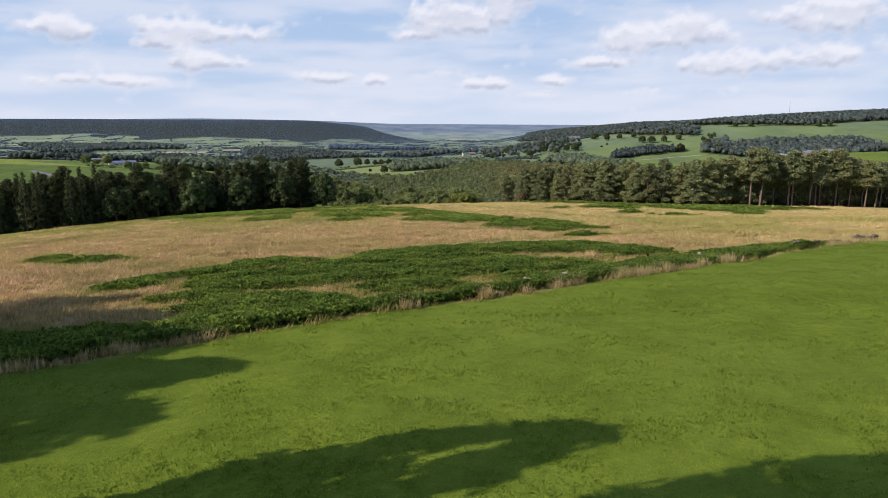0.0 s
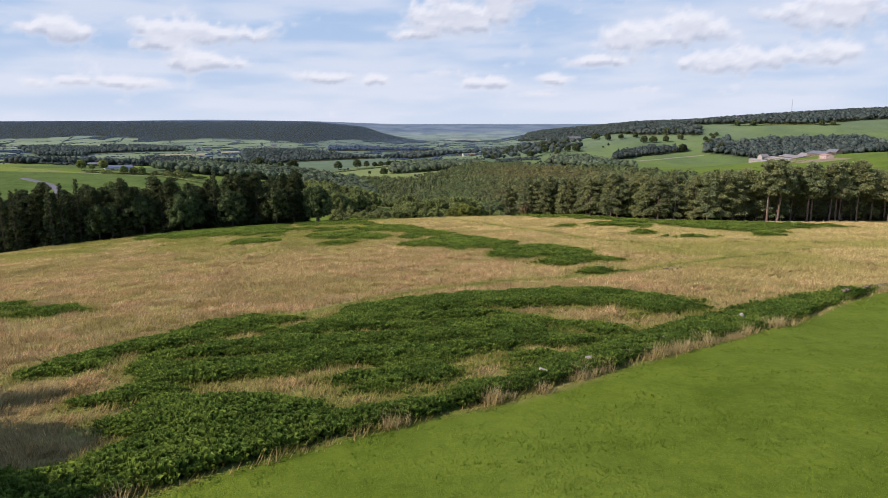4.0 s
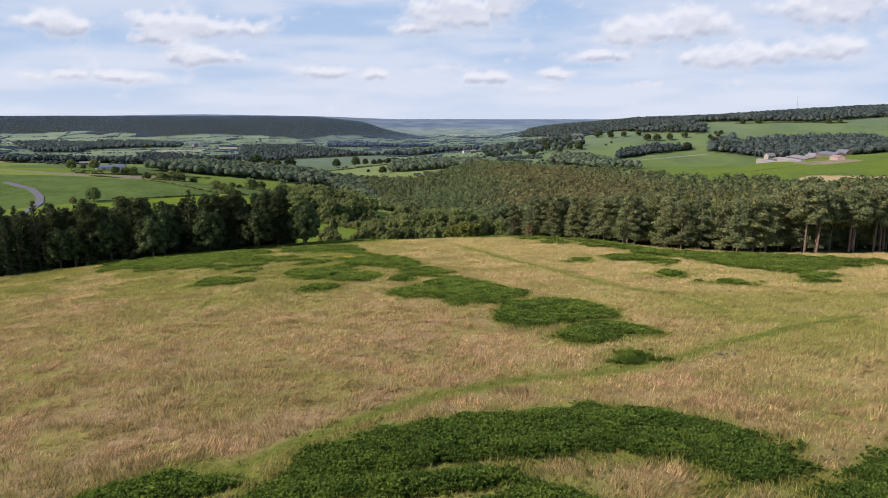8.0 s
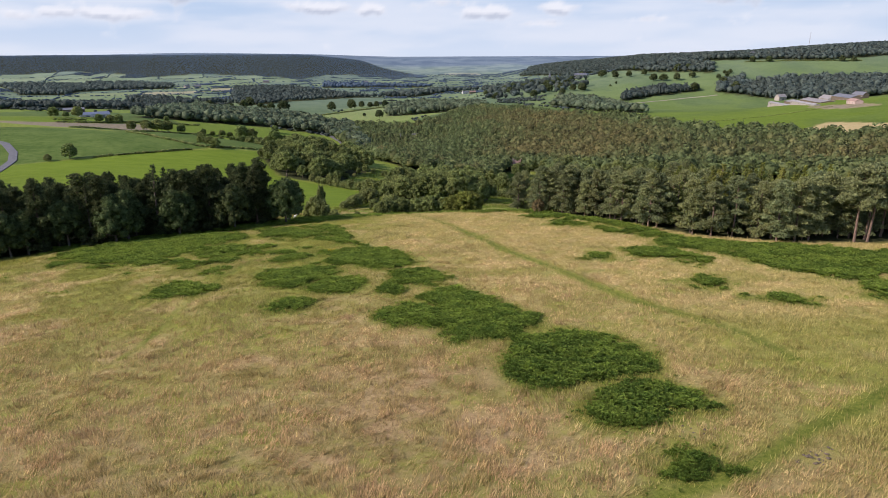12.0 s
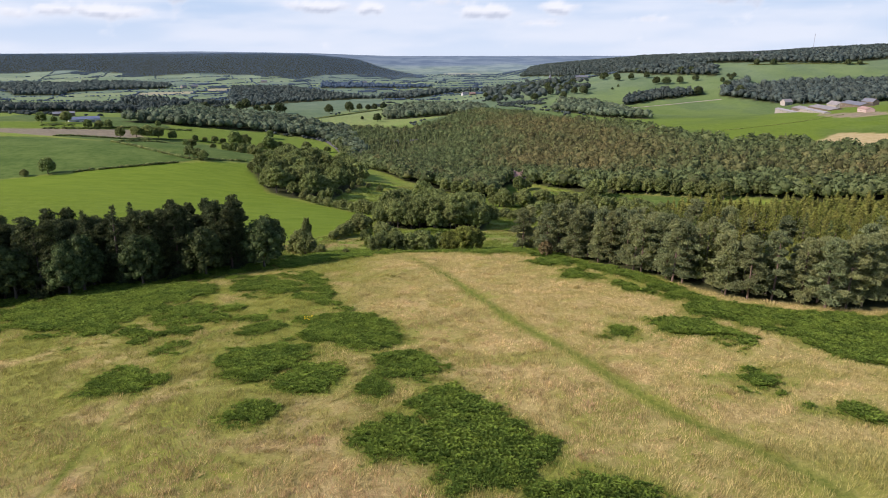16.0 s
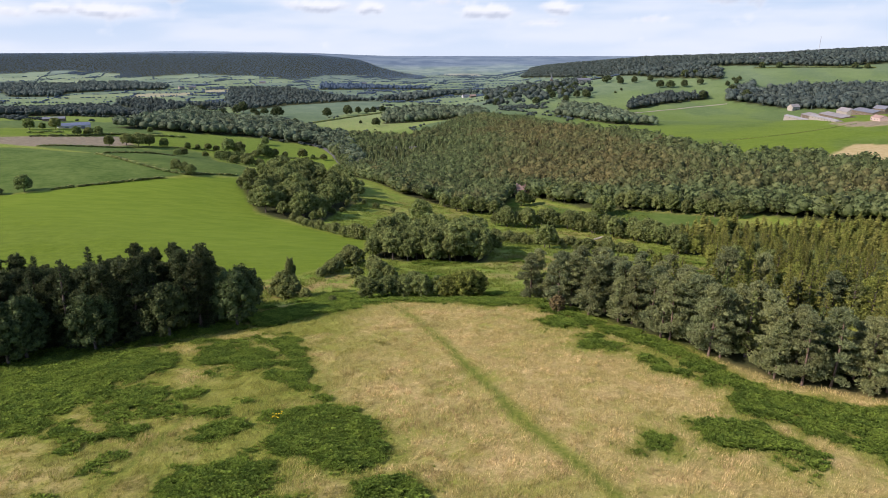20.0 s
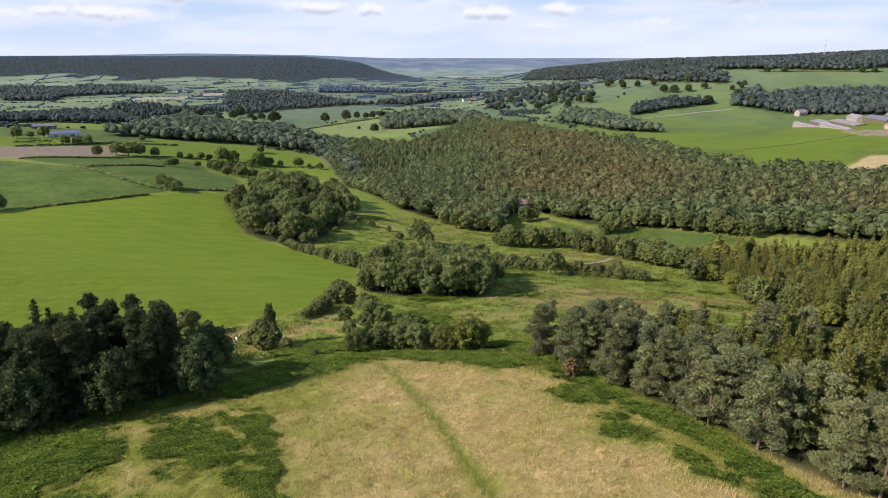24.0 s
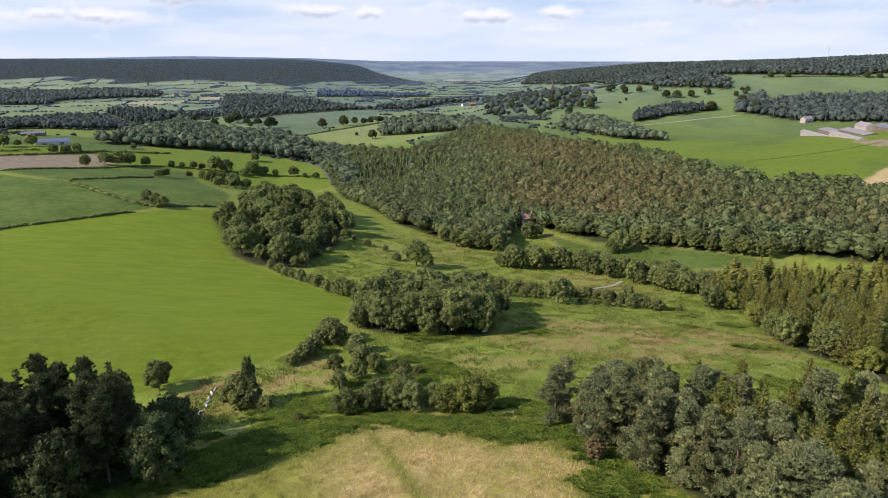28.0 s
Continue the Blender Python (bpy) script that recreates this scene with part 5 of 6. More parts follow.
def far_hedges():
    """Hedges and hedgerow trees on the field edges of the far country."""
    rng = np.random.RandomState(77)
    x, y = rng.uniform(-2400, 1000, 520000), rng.uniform(950, 3400, 520000)
    keep = np.abs(x) < 0.78 * y
    x, y = x[keep], y[keep]
    _, d = patchwork(x, y)
    near = (d < 0.9) | (rng.rand(len(x)) < 0.0012) | ((layered(x / 110, y / 110, 3) > 0.71) & (rng.rand(len(x)) < 0.35))
    for ring in [*WOODS.values(), *FAR_WOODS.values()]:
        near &= inside(x, y, ring) < 0
    for kind, soft, ring in FIELDS:
        near &= inside(x, y, ring) < 2
    near &= ((x < 250) | (y > 1650)) & (y < 3350)
    p = np.stack([x[near], y[near]], -1)
    # Hedges beyond 1700 m take the bluer, hazier leaf colour.
    for late, leaves in ((False, LEAF_FAR_HAZE), (True, LEAF_RIDGE_HAZE)):
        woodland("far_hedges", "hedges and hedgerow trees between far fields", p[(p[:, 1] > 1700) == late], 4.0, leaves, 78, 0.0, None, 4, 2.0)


far_hedges()


# ---- bracken ----
def bracken():
    rng = np.random.RandomState(31)
    x, y = [], []
    for x0, x1, y0, y1, step in ((-60, 66, 18, 115, 0.25), (-110, 122, 115, 400, 0.46)):
        gx, gy = np.meshgrid(np.arange(x0, x1, step), np.arange(y0, y1, step))
        x.append(gx.ravel() + rng.uniform(-0.5, 0.5, gx.size) * step)
        y.append(gy.ravel() + rng.uniform(-0.5, 0.5, gx.size) * step)
    x, y = np.concatenate(x), np.concatenate(y)
    c = fern_cover(x, y)
    keep = rng.rand(len(x)) < 0.04 * eased(-4, -1, c) + 0.96 * eased(-0.9, 0.9, c)
    x, y, c = x[keep], y[keep], c[keep]
    z = height(x, y)
    n, arms = len(x), 8
    tall = 0.76 * (0.36 + 0.64 * eased(-1.6, 2.4, c)) * rng.uniform(0.7, 1.25, n) * (0.7 + 0.6 * layered(x / 3, y / 3, 2))
    a = rng.uniform(0, 2 * math.pi, n)[:, None] + np.arange(arms) * 2 * math.pi / arms + rng.uniform(-0.4, 0.4, (n, arms))
    reach = tall[:, None] * rng.uniform(0.34, 0.66, (n, arms)) * (0.70 + 0.45 * (y > 115))[:, None]
    high = tall[:, None] * rng.uniform(0.75, 1.15, (n, arms))
    dx, dy = np.cos(a), np.sin(a)
    w = reach * 0.16
    P = lambda along, up, side: np.stack([x[:, None] + dx * reach * along - dy * w * side, y[:, None] + dy * reach * along + dx * w * side, z[:, None] + high * up], -1)
    v = np.stack([P(0.05, 0.35, 0), P(0.5, 0.92, 1.0), P(1.2, 0.80, 0), P(0.5, 0.92, -1.0)], 2).reshape(-1, 3)
    k = (np.arange(n * arms) * 4)[:, None]
    f = np.concatenate([k + [0, 2, 1], k + [0, 3, 2]], 0)
    tone = np.repeat(np.clip(layered(x / 6, y / 6, 3) * 0.6 + 0.6 * eased(0.40, 0.60, layered(x / 1.9 + 5, y / 1.5, 3)) - 0.5 + 0.3 * eased(1.0, -1.5, c) + 0.50 * eased(90, 165, y) + rng.uniform(-0.15, 0.2, n), 0, 1), arms * 4)
    return tagged(new("bracken", mesh_of("bracken", v, f, FERN, tone)), "waist-high green bracken in patches on the field", "bracken", kind="stuff")


bracken()


# ---- tall dry grass ----
DRY = leaf_material("dry_grass", (0.322, 0.208, 0.098), (0.640, 0.436, 0.216), (0.196, 0.214, 0.030), 0.45, 0.55, 1.1, 0.0)
CREAM = leaf_material("bleached_grass", (0.360, 0.270, 0.106), (0.740, 0.572, 0.262), (0.236, 0.256, 0.038), 0.45, 0.55, 1.1, 0.0)
VALE_GRASS = leaf_material("vale_grass", (0.270, 0.200, 0.076), (0.480, 0.365, 0.150), (0.184, 0.258, 0.032), 0.45, 0.55, 0.5, 0.0)
EDGE = leaf_material("seeding_grass", (0.440, 0.335, 0.140), (0.640, 0.510, 0.235), (0.250, 0.250, 0.080), 0.5, 0.3, 0.8, 0.0)
TURF = leaf_material("lawn_blades", (0.125, 0.198, 0.010), (0.170, 0.255, 0.022), (0.210, 0.255, 0.038), 0.6, 0.40, 0.8, 0.0)


def tufts(name, label, x, y, tall, blades, width, material, green, seed, spread=2.0, laid=0.0):
    """Tufts of grass blades, each one long narrow triangle; laid: how far the wind has laid them over, swath by swath."""
    rng = np.random.RandomState(seed)
    n = len(x)
    z = height(x, y) + (layered(x / 6, y / 6, 3) - 0.5) * 0.35 * eased(-40, 60, y)
    a = rng.uniform(0, 2 * math.pi, (n, blades)) if not laid else (0.9 + 6.5 * (layered(x / 6 + 3, y / 5, 4) - 0.5))[:, None] + rng.normal(size=(n, blades)) * 0.9
    h = tall * rng.uniform(0.6, 1.25, (n, blades)) * (0.25 + 1.5 * layered(x / 1.7, y / 1.5, 2))[:, None]
    lean = (0.42 + laid) * h
    bx, by = x[:, None] + rng.normal(size=(n, blades)) * width * spread, y[:, None] + rng.normal(size=(n, blades)) * width * spread
    wx, wy = -np.sin(a) * width, np.cos(a) * width
    zz = np.repeat(z[:, None], blades, 1) - 0.04
    v = np.stack([np.stack([bx + wx, by + wy, zz], -1), np.stack([bx - wx, by - wy, zz], -1), np.stack([bx + np.cos(a) * lean, by + np.sin(a) * lean, zz + h], -1)], 2).reshape(-1, 3)
    f = np.arange(n * blades * 3).reshape(-1, 3)
    mesh = mesh_of(name, v, f, material, np.repeat(np.clip(green, 0, 1), blades * 3))
    return tagged(new(name, mesh), label, "grass", kind="stuff")


def grasses():
    rng = np.random.RandomState(41)
    x, y = rng.uniform(-125, 125, 290000), 34 + 240 * rng.rand(290000) ** 1.25
    ok = (inside(x, y, LAWN) < 0.2) & (np.abs(x) < 45 + 0.62 * y + 30 * rng.rand(len(x)) ** 2) & (fern_cover(x, y) < 0.3) & (height(x, y) > -24)
    for name in ("left", "pines"):
        ok &= inside(x, y, WOODS[name]) < 0
    ok &= rng.rand(len(x)) < 0.45 + 0.55 * eased(0.40, 0.52, layered(x / 2.4, y / 2.0, 3))
    for px, py in STONE_HEAPS:
        ok &= np.hypot(x - px, y - py) > 1.3
    green = (0.42 + 0.45 * eased(105, 170, y) * eased(4, -22, x)) * eased(0.46, 0.60, 0.5 * layered(x / 28, y / 20, 4) + 0.5 * layered(x / 6, y / 3.2, 4))
    green = np.maximum(green, 0.7 * eased(-18, -30, x) * eased(120, 70, y) * eased(0.46, 0.62, layered(x / 16 + 7, y / 7, 3)))
    green = np.maximum(green, (0.42 + 0.15 * eased(110, 170, y) * eased(4, -22, x)) * eased(0.50, 0.60, layered(x / 2.3 + 17, y / 1.6, 3)))
    for width, line in TRACKS:
        d = beside(x, y, line)
        ok &= d > width * (0.45 + 0.9 * rng.rand(len(x))) * (1 - 0.8 * eased(205, 240, y))
        green = np.maximum(green, (0.8 - 0.25 * eased(205, 240, y)) * eased(width * 2.6, width, d))
    green = np.maximum(green, 0.75 * eased(20, 45, x) * eased(95, 115, y) * eased(160, 140, y) * eased(0.35, 0.6, layered(x / 20, y / 9, 3)))
    green = np.maximum(green, (0.35 + 0.65 * eased(130, 190, y)) * meadow(x, y))
    green = np.maximum(green, eased(-3.5, -0.3, fern_cover(x, y)))
    pale = y + 1.3 * np.clip(x, 0, 60) + 24 * (layered(x / 9, y / 9, 4) - 0.5) * 2 + rng.normal(size=len(x)) * 40 > 165
    for late, material in ((False, DRY), (True, CREAM)):
        k = ok & (pale == late)
        tufts("tall_grass", "tall straw-coloured summer grass on the hill field", x[k], y[k], 0.46, 7, 0.040, material, green[k], 42, 8.0, 0.35)
    x, y = rng.uniform(-62, 140, 90000), 272 + 290 * rng.rand(90000) ** 1.3
    ok = (fern_cover(x, y) < 0.5) & (rng.rand(len(x)) < 0.1 + 0.9 * eased(0.44, 0.58, layered(x / 6 + 3, y / 5, 4)))
    for name in ("left", "pines", "larch", "blob", "clump", "hill"):
        ok &= inside(x, y, WOODS[name]) < 0
    for kind, soft, ring in FIELDS[:3]:
        ok &= inside(x, y, ring) < -1
    dry = 0.15 + 0 * x
    for cx, cy, rx, ry, much in GOLDEN:
        dry = np.maximum(dry, much * eased(1.3, 0.5, np.hypot((x - cx) / rx, (y - cy) / ry)))
    tufts("rough_grass", "rough green and tawny grass tussocks of the vale", x[ok], y[ok], 0.55, 5, 0.13, VALE_GRASS, (1.15 - 0.9 * dry * eased(0.42, 0.60, layered(x / 9, y / 7, 4)))[ok], 45, 4.0)
    u = rng.rand(16000)
    ex, ey = np.interp(u, np.linspace(0, 1, 10), [-38, -24, -15, -4, 6, 17, 33, 49, 66, 100]), np.interp(u, np.linspace(0, 1, 10), [26, 33, 39, 46, 52, 60, 70, 84, 94, 108])
    ex, ey = ex + rng.normal(size=16000) * 0.55, ey + 0.5 + rng.normal(size=16000) * 0.6
    ok = (inside(ex, ey, LAWN) < 0.25) & (layered(ex / 4, ey / 4, 2) > 0.53) & (rng.rand(16000) < 0.30)
    tufts("edge_grass", "tall pale grass between lawn and bracken", ex[ok], ey[ok], 0.72, 6, 0.028, EDGE, 0.15 * rng.rand(ok.sum()), 44, 7.0)
    x, y = rng.uniform(-45, 60, 120000), 14 + 76 * rng.rand(120000) ** 1.3
    ok = (inside(x, y, LAWN) > 0) & (np.abs(x) < 8 + 0.8 * y)
    tufts("lawn_grass", "short bright green pasture grass", x[ok], y[ok], 0.10, 3, 0.045, TURF, (0.9 * layered(x / 2.5, y / 2.5, 4) - 0.1)[ok], 43)


grasses()


# ---- buildings, walls and small things ----
def stone_material(name, dark, light, scale=1.2, rough=0.9):
    n = Nodes(name, rough, 0.2)
    g = n.mix(0.5, n.noisy(scale, 5.0), n.noisy(scale * 6, 4.0, 0.7))
    n.bump(g, 0.5, 0.04)
    c = n.mix(n.ramp(g, (0.36, 0.0), (0.64, 1.0)), dark, light)
    return n.done(n.mix(0.35, c, n.ramp(n.chance(), (0.0, 0.6), (1.0, 1.0)), "MULTIPLY"))


STONE = stone_material("field_stone", (0.095, 0.072, 0.050), (0.22, 0.172, 0.122), 2.0)
PALE_STONE = stone_material("pale_stone", (0.26, 0.23, 0.19), (0.40, 0.36, 0.30))
PINK_BRICK = stone_material("pink_brick", (0.42, 0.30, 0.25), (0.56, 0.44, 0.37))
WHITE_WALL = stone_material("white_plaster", (0.46, 0.44, 0.42), (0.62, 0.60, 0.57))
SLATE = stone_material("slate", (0.11, 0.115, 0.13), (0.20, 0.205, 0.22), 1.0, 0.7)
GREY_SHEET = stone_material("grey_roof_sheet", (0.19, 0.175, 0.165), (0.29, 0.27, 0.255), 0.3, 0.8)
PALE_SHEET = stone_material("weathered_roof_sheet", (0.24, 0.228, 0.216), (0.36, 0.345, 0.33), 0.3, 0.8)
BLUE_SHEET = stone_material("blue_roof_sheet", (0.10, 0.125, 0.18), (0.15, 0.18, 0.24), 0.3, 0.6)
RED_TILE = stone_material("red_tile", (0.28, 0.18, 0.145), (0.38, 0.26, 0.21))
ROAD = stone_material("asphalt", (0.10, 0.10, 0.105), (0.17, 0.17, 0.175), 0.4)
DUST = stone_material("pale_track", (0.30, 0.26, 0.185), (0.41, 0.365, 0.27), 0.4)
GLASS = Nodes("window_glass", 0.12, 0.5).done((0.03, 0.035, 0.04))
STEEL = Nodes("galvanised_steel", 0.5, 0.5).done((0.35, 0.36, 0.38))
BIRCH_BARK = bark_material("birch_bark", (0.42, 0.40, 0.37), (0.80, 0.78, 0.74))
RAGWORT = Nodes("yellow_petals", 0.8, 0.1).done((0.75, 0.52, 0.02))


def part(name, v, f, material, parent, label=""):
    me = bpy.data.meshes.new(name)
    me.from_pydata([tuple(map(float, p)) for p in v], [], [tuple(map(int, q)) for q in f])
    me.materials.append(material)
    ob = new(name, me)
    ob.parent = parent
    return tagged(ob, label)


def box(x0, x1, y0, y1, z0, z1):
    v = [(x, y, z) for z in (z0, z1) for x, y in ((x0, y0), (x1, y0), (x1, y1), (x0, y1))]
    return v, [(3, 2, 1, 0), (4, 5, 6, 7), (0, 1, 5, 4), (1, 2, 6, 5), (2, 3, 7, 6), (3, 0, 4, 7)]


def building(name, label, x, y, turn, long, deep, eave, ridge, wall, roof, windows=4, storeys=1, chimneys=0, category="house", doors=1):
    """A gabled building: walls, two roof slopes, chimneys, doors and windows with panes, on its ground."""
    top = tagged(new(name), label, category)
    base = min(spot(x + a, y + b) for a in (-deep / 2, deep / 2) for b in (-deep / 2, deep / 2))
    top.matrix_basis = pose(x, y, base, 0, 0, turn)
    a, b = long / 2, deep / 2
    v = [(-a, -b, -4), (a, -b, -4), (a, b, -4), (-a, b, -4), (-a, -b, eave), (a, -b, eave), (a, b, eave), (-a, b, eave), (-a, 0, ridge), (a, 0, ridge)]
    part("wall", v, [(0, 1, 5, 4), (2, 3, 7, 6), (1, 2, 6, 9, 5), (3, 0, 4, 8, 7)], wall, top)
    drop, t = (ridge - eave) / b * 0.4, 0.22
    for sign in (-1, 1):
        e = b + 0.4
        v = [(-a - 0.3, sign * e, eave - drop), (a + 0.3, sign * e, eave - drop), (a + 0.3, 0, ridge + 0.02), (-a - 0.3, 0, ridge + 0.02)]
        v += [(p, q, r + t) for p, q, r in v]
        part("roof", v, [(0, 1, 2, 3), (4, 5, 6, 7), (0, 1, 5, 4), (1, 2, 6, 5), (2, 3, 7, 6), (3, 0, 4, 7)], roof, top)
    for k in range(chimneys):
        cx = -a + 0.8 + k * (long - 1.6) / max(1, chimneys - 1)
        part("chimney", *box(cx - 0.45, cx + 0.45, -0.4, 0.4, eave, ridge + 1.2), wall, top)
    for floor in range(storeys):
        z = 0.9 + floor * (eave - 0.6) / storeys
        for k in range(windows):
            wx = -a + (k + 0.5 + (0.18 if floor == 0 else 0)) * long / windows
            for side in (-1, 1):
                w = part("window", *box(wx - 0.6, wx + 0.6, side * b - 0.07, side * b + 0.07, z, z + 1.3), WHITE_WALL, top)
                part("pane", *box(wx - 0.5, wx + 0.5, side * b - 0.085, side * b + 0.085, z + 0.1, z + 1.2), GLASS, w)
    for k in range(doors):
        dx = -a + (k + 0.52) * long / doors
        wide = 0.55 if category == "house" else 2.0
        part("door", *box(dx - wide, dx + wide, -b - 0.06, -b + 0.06, 0, min(2.1 if category == "house" else 3.4, eave - 0.2)), SLATE, top)
    return top


# the farm on the far slope
for x, y, turn in [(427, 888, 85), (421, 822, 84)]:
    building("long_barn", "long low pale-walled barn with a weathered sheet roof", x, y, turn, 65, 7, 2.9, 4.0, PALE_STONE, PALE_SHEET, 9, 1, 0, "barn", 2)
for x, y, long in [(462, 905, 60), (450, 846, 56)]:
    building("cattle_shed", "wide low farm shed with a brown-grey roof", x, y, 84, long, 20, 3.8, 6.0, STONE, GREY_SHEET, 6, 1, 0, "barn", 3)
building("cattle_shed", "open-sided farm shed with a grey roof in the yard", 486, 850, 84, 46, 16, 4.6, 7.4, STONE, SLATE, 5, 1, 0, "barn", 3)
building("stone_barn", "old pale stone barn behind the sheds", 520, 948, 84, 28, 12, 8.0, 12.0, PALE_STONE, GREY_SHEET, 3, 1, 0, "barn", 1)
building("farmhouse", "stone farmhouse behind the cattle sheds", 520, 880, 100, 18, 9, 6.0, 9.5, STONE, SLATE, 4, 2, 2)
building("brick_barn", "red brick barn at the end of the yard", 446, 770, 88, 16, 9, 3.6, 5.6, PINK_BRICK, RED_TILE, 3, 1, 0, "barn", 1)
building("stone_barn", "small stone field barn under the dark wood", 557, 1146, 20, 16, 10, 6.0, 10.0, PALE_STONE, GREY_SHEET, 2, 1, 0, "barn", 1)
# houses
building("cottage", "pink brick cottage among the trees of the vale", 64, 607, 15, 9.5, 7, 5.2, 8.4, PINK_BRICK, RED_TILE, 3, 2, 2)
building("country_house", "large pale stone house on the hill", 324, 1640, 14, 32, 12, 9.0, 12.5, PALE_STONE, SLATE, 7, 2, 4)
building("stone_house", "stone house beside the church", 392, 2300, 10, 30, 12, 8, 13, STONE, SLATE, 5, 2, 2)
building("white_cottage", "white cottage on the low brow", 60, 1880, 30, 18, 8, 5, 8, WHITE_WALL, SLATE, 3, 1, 1)
building("stone_cottage", "stone cottage with a red roof", 79, 1850, 20, 16, 8, 5, 8, STONE, RED_TILE, 3, 1, 1)
building("farm_shed", "white farm shed with a blue roof in the fields", -440, 884, 35, 34, 16, 4.5, 7, WHITE_WALL, BLUE_SHEET, 4, 1, 0, "barn", 2)
building("farm_shed", "low dark farm shed by the quarry wood", -511, 966, 25, 26, 12, 4, 6, STONE, SLATE, 3, 1, 0, "barn", 1)
building("mill", "pale roofed building in the river wood", -60, 905, 10, 8, 6, 6, 9, PALE_STONE, GREY_SHEET, 3, 2, 0)
building("mill", "pale roofed building in the river wood", -36, 902, 10, 9, 6, 6, 9, PALE_STONE, GREY_SHEET, 3, 2, 0)
building("gate_lodge", "small pale stone lodge on the skyline", 700, 1580, 20, 9, 7, 9, 12, PALE_STONE, SLATE, 2, 2, 1)
for x, y, turn in [(-1010, 2440, 10), (-985, 2455, 40), (-850, 2350, 20), (-880, 2330, 70), (-690, 2640, 10), (-300, 2600, 30)]:
    building("far_farmhouse", "pale far farmhouse among fields", x, y, turn, 22, 9, 6, 9.5, PALE_STONE, SLATE, 3, 2, 1)


def church():
    top = tagged(new("church"), "small stone church with a pointed spire", "church")
    top.matrix_basis = pose(372, 2390, spot(372, 2390), 0, 0, 10)
    part("tower", *box(-4, 4, -4, 4, -2, 20), STONE, top)
    part("spire", [(-4, -4, 20), (4, -4, 20), (4, 4, 20), (-4, 4, 20), (0, 0, 36)], [(0, 1, 4), (1, 2, 4), (2, 3, 4), (3, 0, 4)], SLATE, top)
    v = [(4, -6, -2), (30, -6, -2), (30, 6, -2), (4, 6, -2), (4, -6, 9), (30, -6, 9), (30, 6, 9), (4, 6, 9), (4, 0, 15), (30, 0, 15)]
    part("nave", v, [(0, 1, 5, 4), (2, 3, 7, 6), (1, 2, 6, 9, 5)], STONE, top)
    part("roof", v[4:], [(0, 1, 5, 4), (2, 3, 4, 5)], SLATE, top)


church()


def mast(x, y, tall):
    """A guyed lattice mast: three legs, rungs and braces."""
    top = tagged(new("radio_mast"), "thin grey lattice radio mast on the wooded skyline", "mast")
    top.matrix_basis = pose(x, y, spot(x, y))
    feet = [(0.9 * math.cos(a), 0.9 * math.sin(a)) for a in (0.3, 2.4, 4.5)]
    for p, q in feet:
        part("leg", *tube([(p, q, 0), (p * 0.5, q * 0.5, tall)], [0.16, 0.12], 5), STEEL, top)
    for k in range(16):
        z, s = tall * (k + 0.5) / 16, 1 - 0.5 * (k + 0.5) / 16
        for (p, q), (r, t) in zip(feet, feet[1:] + feet[:1]):
            part("brace", *tube([(p * s, q * s, z), (r * s, t * s, z + tall / 17)], [0.06, 0.06], 4), STEEL, top)


mast(885, 1690, 44)


def ribbon(name, label, line, width, material, lift=0.12):
    """A road or track laid over the ground."""
    pts = []
    for (x0, y0), (x1, y1) in zip(line, line[1:]):
        n = max(2, int(math.hypot(x1 - x0, y1 - y0) / 4))
        pts += [(x0 + (x1 - x0) * k / n, y0 + (y1 - y0) * k / n) for k in range(n)]
    pts.append(line[-1])
    v, f = [], []
    for k, (x, y) in enumerate(pts):
        x0, y0 = pts[max(k - 1, 0)]
        x1, y1 = pts[min(k + 1, len(pts) - 1)]
        d = math.hypot(x1 - x0, y1 - y0)
        nx, ny = -(y1 - y0) / d * width / 2, (x1 - x0) / d * width / 2
        for s, z in ((-1, -0.4), (-0.97, lift), (0, lift + 0.06), (0.97, lift), (1, -0.4)):
            v.append((x + nx * s, y + ny * s, spot(x + nx * s, y + ny * s) + z + 0.25))
        if k:
            f += [(5 * k - 5 + i, 5 * k - 4 + i, 5 * k + 1 + i, 5 * k + i) for i in range(4)]
    ob = part(name, v, f, material, None, label)
    return tagged(ob, category="road", kind="structure")


ribbon("road", "grey country road curving along the river wood", [(-190, 982), (-181, 975), (-155, 955), (-132, 896), (-113, 827), (-103, 797)], 6.5, ROAD)
ribbon("road", "grey lane bending between the pastures", [(-250, 405), (-259, 432), (-269, 459), (-284, 484), (-307, 512), (-345, 540)], 5.0, ROAD)
ribbon("farm_track", "pale track across the pasture", [(300, 1150), (359, 1185), (425, 1215), (486, 1229)], 4.0, DUST)
ribbon("farm_track", "pale footpath in the vale", [(73, 442), (87, 452), (95, 463)], 2.0, DUST)


def stone_mesh(seed):
    rng = np.random.RandomState(seed)
    v, f = BALL1
    w = np.sign(v) * np.abs(v) ** 0.6 * [0.30, 0.20, 0.13] * rng.uniform(0.75, 1.2, (len(v), 1))
    return mesh_of("stone", w, f, STONE)


STONES = [stone_mesh(k) for k in range(5)]


def stones(parent, places):
    for k, (x, y, z, s) in enumerate(places):
        ob = new("stone", STONES[k % 5])
        ob.parent = parent
        ob.matrix_basis = pose(x, y, z, (k * 37) % 40 - 20, (k * 53) % 30 - 15, k * 71) @ Matrix.Scale(s, 4)


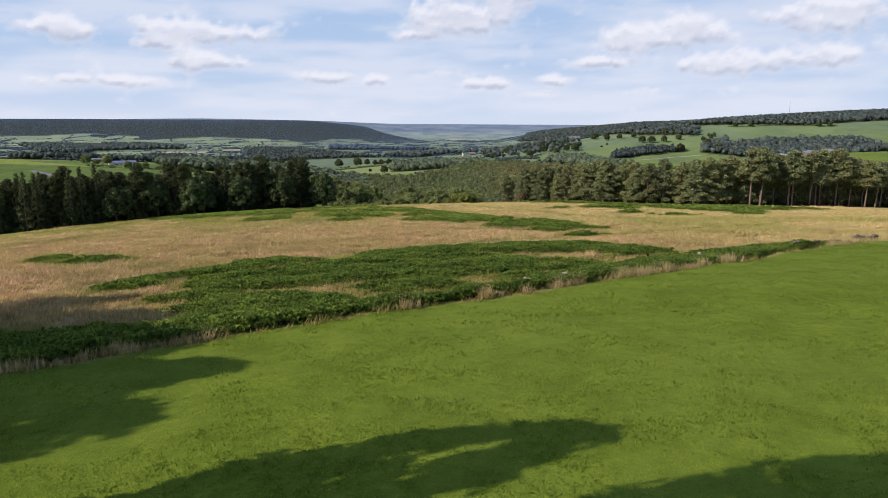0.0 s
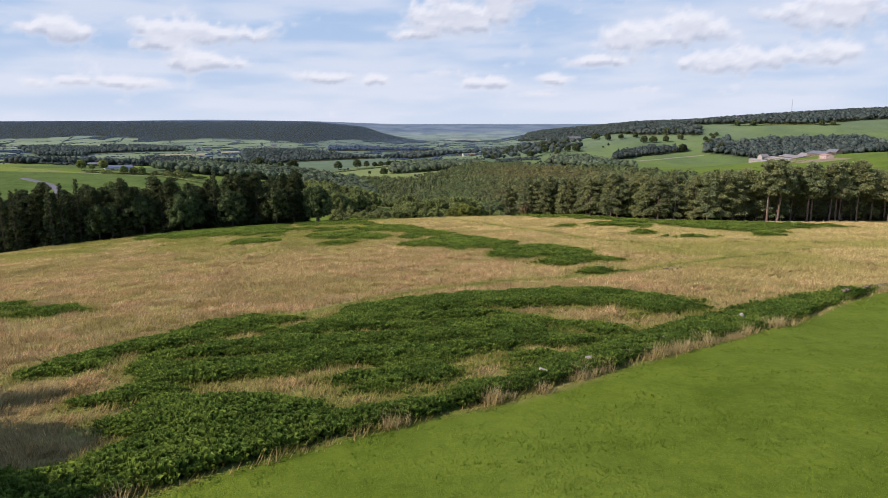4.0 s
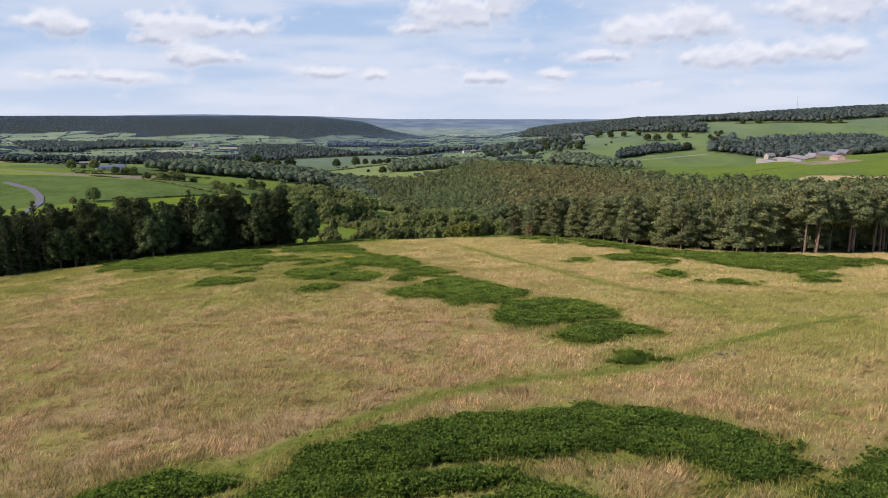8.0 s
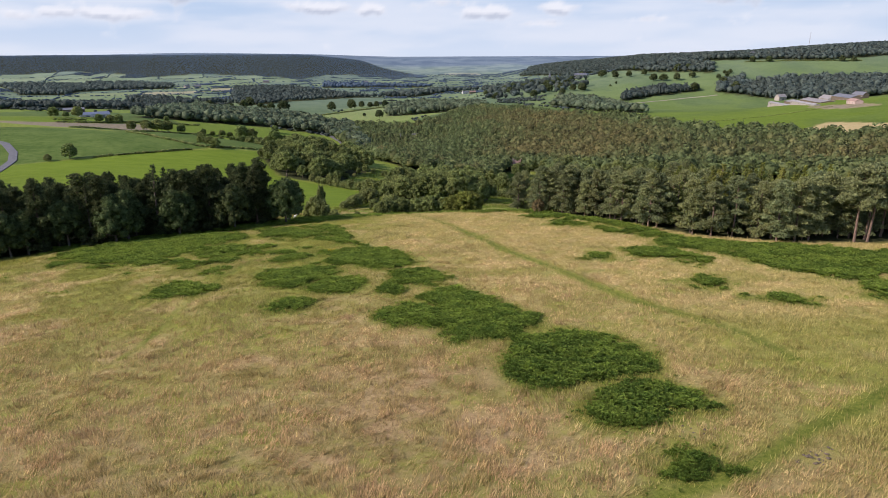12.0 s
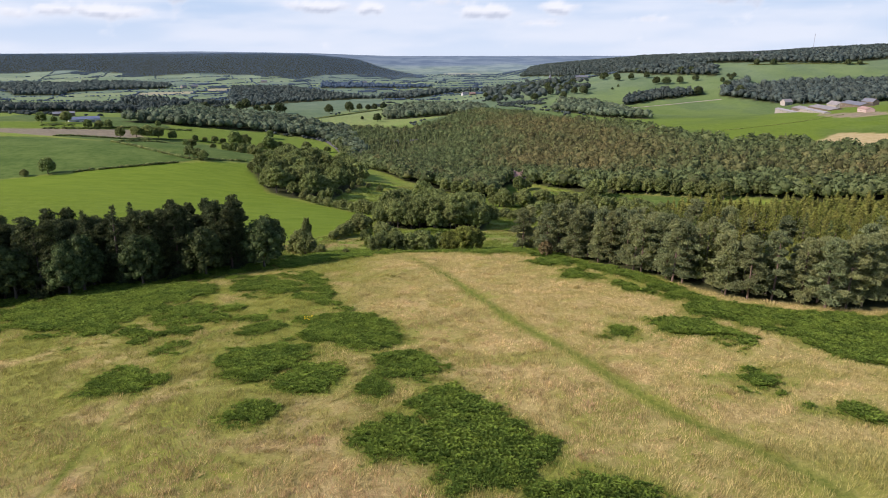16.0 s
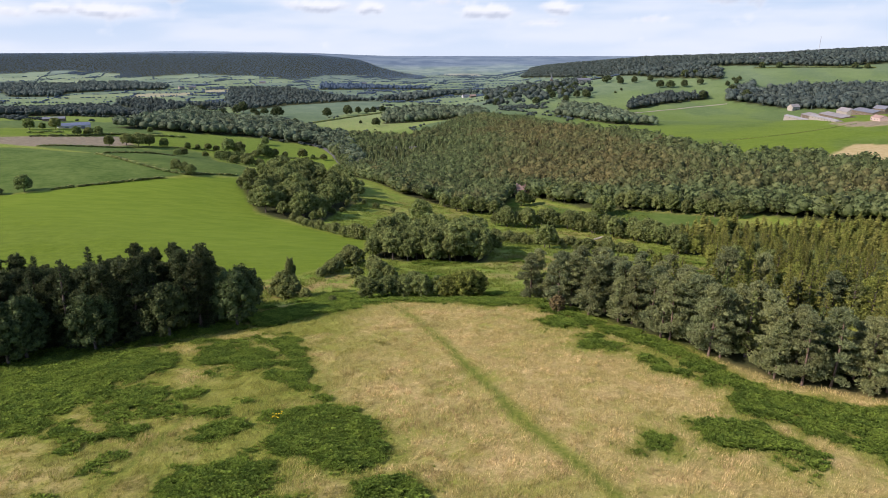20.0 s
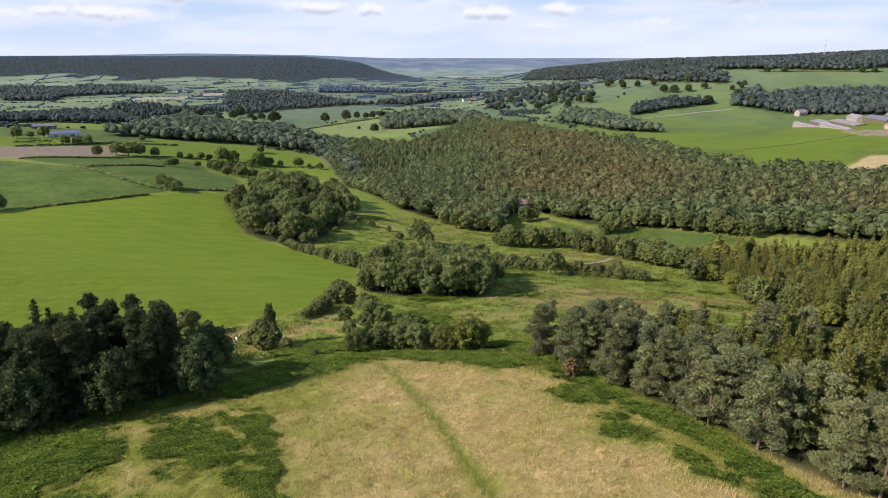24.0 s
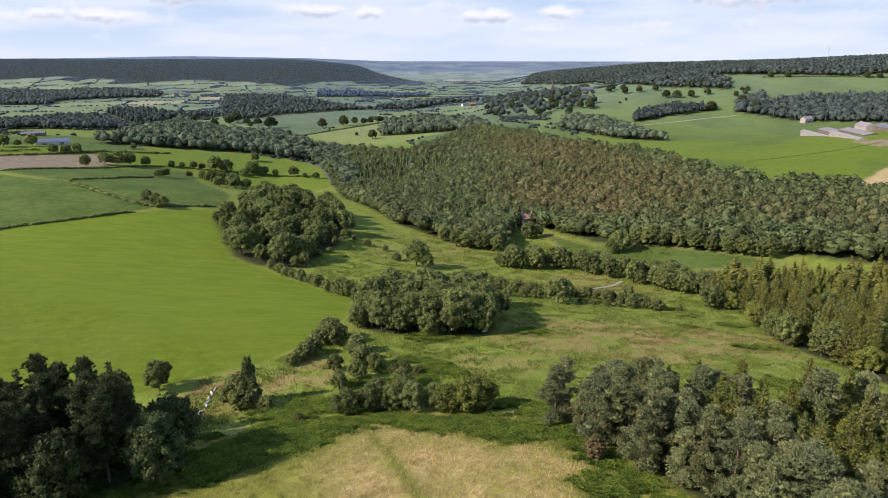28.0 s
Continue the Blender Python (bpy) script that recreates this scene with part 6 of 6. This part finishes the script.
def ruined_wall(line, label):
    """What is left of a dry stone wall: uneven courses of separate stones."""
    rng = np.random.RandomState(61)
    x0, y0 = line[0]
    top = tagged(new("dry_stone_wall"), label, "wall")
    top.matrix_basis = pose(x0, y0, spot(x0, y0))
    places = []
    for (xa, ya), (xb, yb) in zip(line, line[1:]):
        n = int(math.hypot(xb - xa, yb - ya) / 0.48)
        for k in range(n):
            x, y = xa + (xb - xa) * k / n, ya + (yb - ya) * k / n
            tall = 1 + int(4 * rolling(x / 2.2, y / 2.2))
            for c in range(tall):
                px, py = x + rng.uniform(-0.25, 0.25), y + rng.uniform(-0.25, 0.25)
                places.append((px - x0, py - y0, spot(px, py) - spot(x0, y0) + 0.22 + c * 0.22, rng.uniform(0.8, 1.35)))
    stones(top, places[:290])


ruined_wall([(46, 83), (50, 86.5), (57, 91), (66, 96.5)], "tumbled dry stone wall between lawn and dry grass")
for x, y in STONE_HEAPS:
    rng = np.random.RandomState(int(x))
    heap = tagged(new("stone_heap"), "low heap of grey stones in the grass", "stones", "stone heaps in the grass")
    heap.matrix_basis = pose(x, y, spot(x, y))
    stones(heap, [(rng.normal() * 0.9, rng.normal() * 0.5, 0.05 + 0.06 * rng.rand(), rng.uniform(0.35, 0.8)) for k in range(12)])

# pale boulders of an old wall, half sunk in the bracken
for k, (x, y, r) in enumerate([(11.1, 57.4, 0.34), (18.9, 63.6, 0.30), (28.8, 71.2, 0.36), (7.3, 54.8, 0.32)]):
    v, f = BALL2
    rng = np.random.RandomState(80 + k)
    v = np.sign(v) * np.abs(v) ** 0.75 * [r * 1.3, r * 0.8, r] * (1 + 0.12 * rng.normal(size=(len(v), 1)))
    rock = part("boulder", v, f, PALE_STONE, None, "pale lichen-grey boulder half hidden in bracken")
    rock.matrix_basis = pose(x, y, spot(x, y) + 0.2, 0, 0, k * 50) @ Matrix.Diagonal((1, 1, 2.2, 1))
    tagged(rock, category="stone", group="boulders in the bracken")

# broken birch logs lying in a line below the west wood
for k in range(14):
    u = k / 13
    x, y = -51.5 - 4.5 * u + math.sin(k * 5.0) * 0.3, 267 + 32 * u
    r, half = 0.22 + 0.05 * math.sin(k * 3.7), 1.0 + 0.45 * math.sin(k * 2.1)
    a = 1.72 + 0.35 * math.sin(k * 1.7)
    dx, dy = math.cos(a) * half, math.sin(a) * half
    z0, z1 = spot(x - dx, y - dy) + r, spot(x + dx, y + dy) + r
    v, f = tube([(-dx, -dy, z0 - spot(x, y)), (0, 0.1, (z0 + z1) / 2 - spot(x, y) + 0.05), (dx, dy, z1 - spot(x, y))], [r, r * 1.1, r * 0.8], 8)
    f = list(map(tuple, f)) + [tuple(range(7, -1, -1)), tuple(range(16, 24))]
    log = part("birch_log", v, f, BIRCH_BARK, None)
    log.matrix_basis = pose(x, y, spot(x, y))
    tagged(log, "pale broken birch log lying in rough grass", "log", "birch logs in a line")


def ragwort(x, y, seed):
    rng = np.random.RandomState(seed)
    top = tagged(new("ragwort"), "yellow flowering ragwort among the bracken", "flower", "ragwort")
    top.matrix_basis = pose(x, y, spot(x, y))
    for k in range(5):
        p, q, h = rng.normal() * 0.35, rng.normal() * 0.35, rng.uniform(0.9, 1.25)
        part("stem", *tube([(p, q, 0), (p * 1.2, q * 1.2, h)], [0.015, 0.01], 4), FERN, top)
        v, f = BALL1
        part("flower_head", v * [0.16, 0.16, 0.06] * rng.uniform(0.8, 1.2, (len(v), 1)) + [p * 1.2, q * 1.2, h], f, RAGWORT, top)


for x, y, s in [(-24.7, 196.6, 1), (-23.9, 197.2, 2)]:
    ragwort(x, y, s)
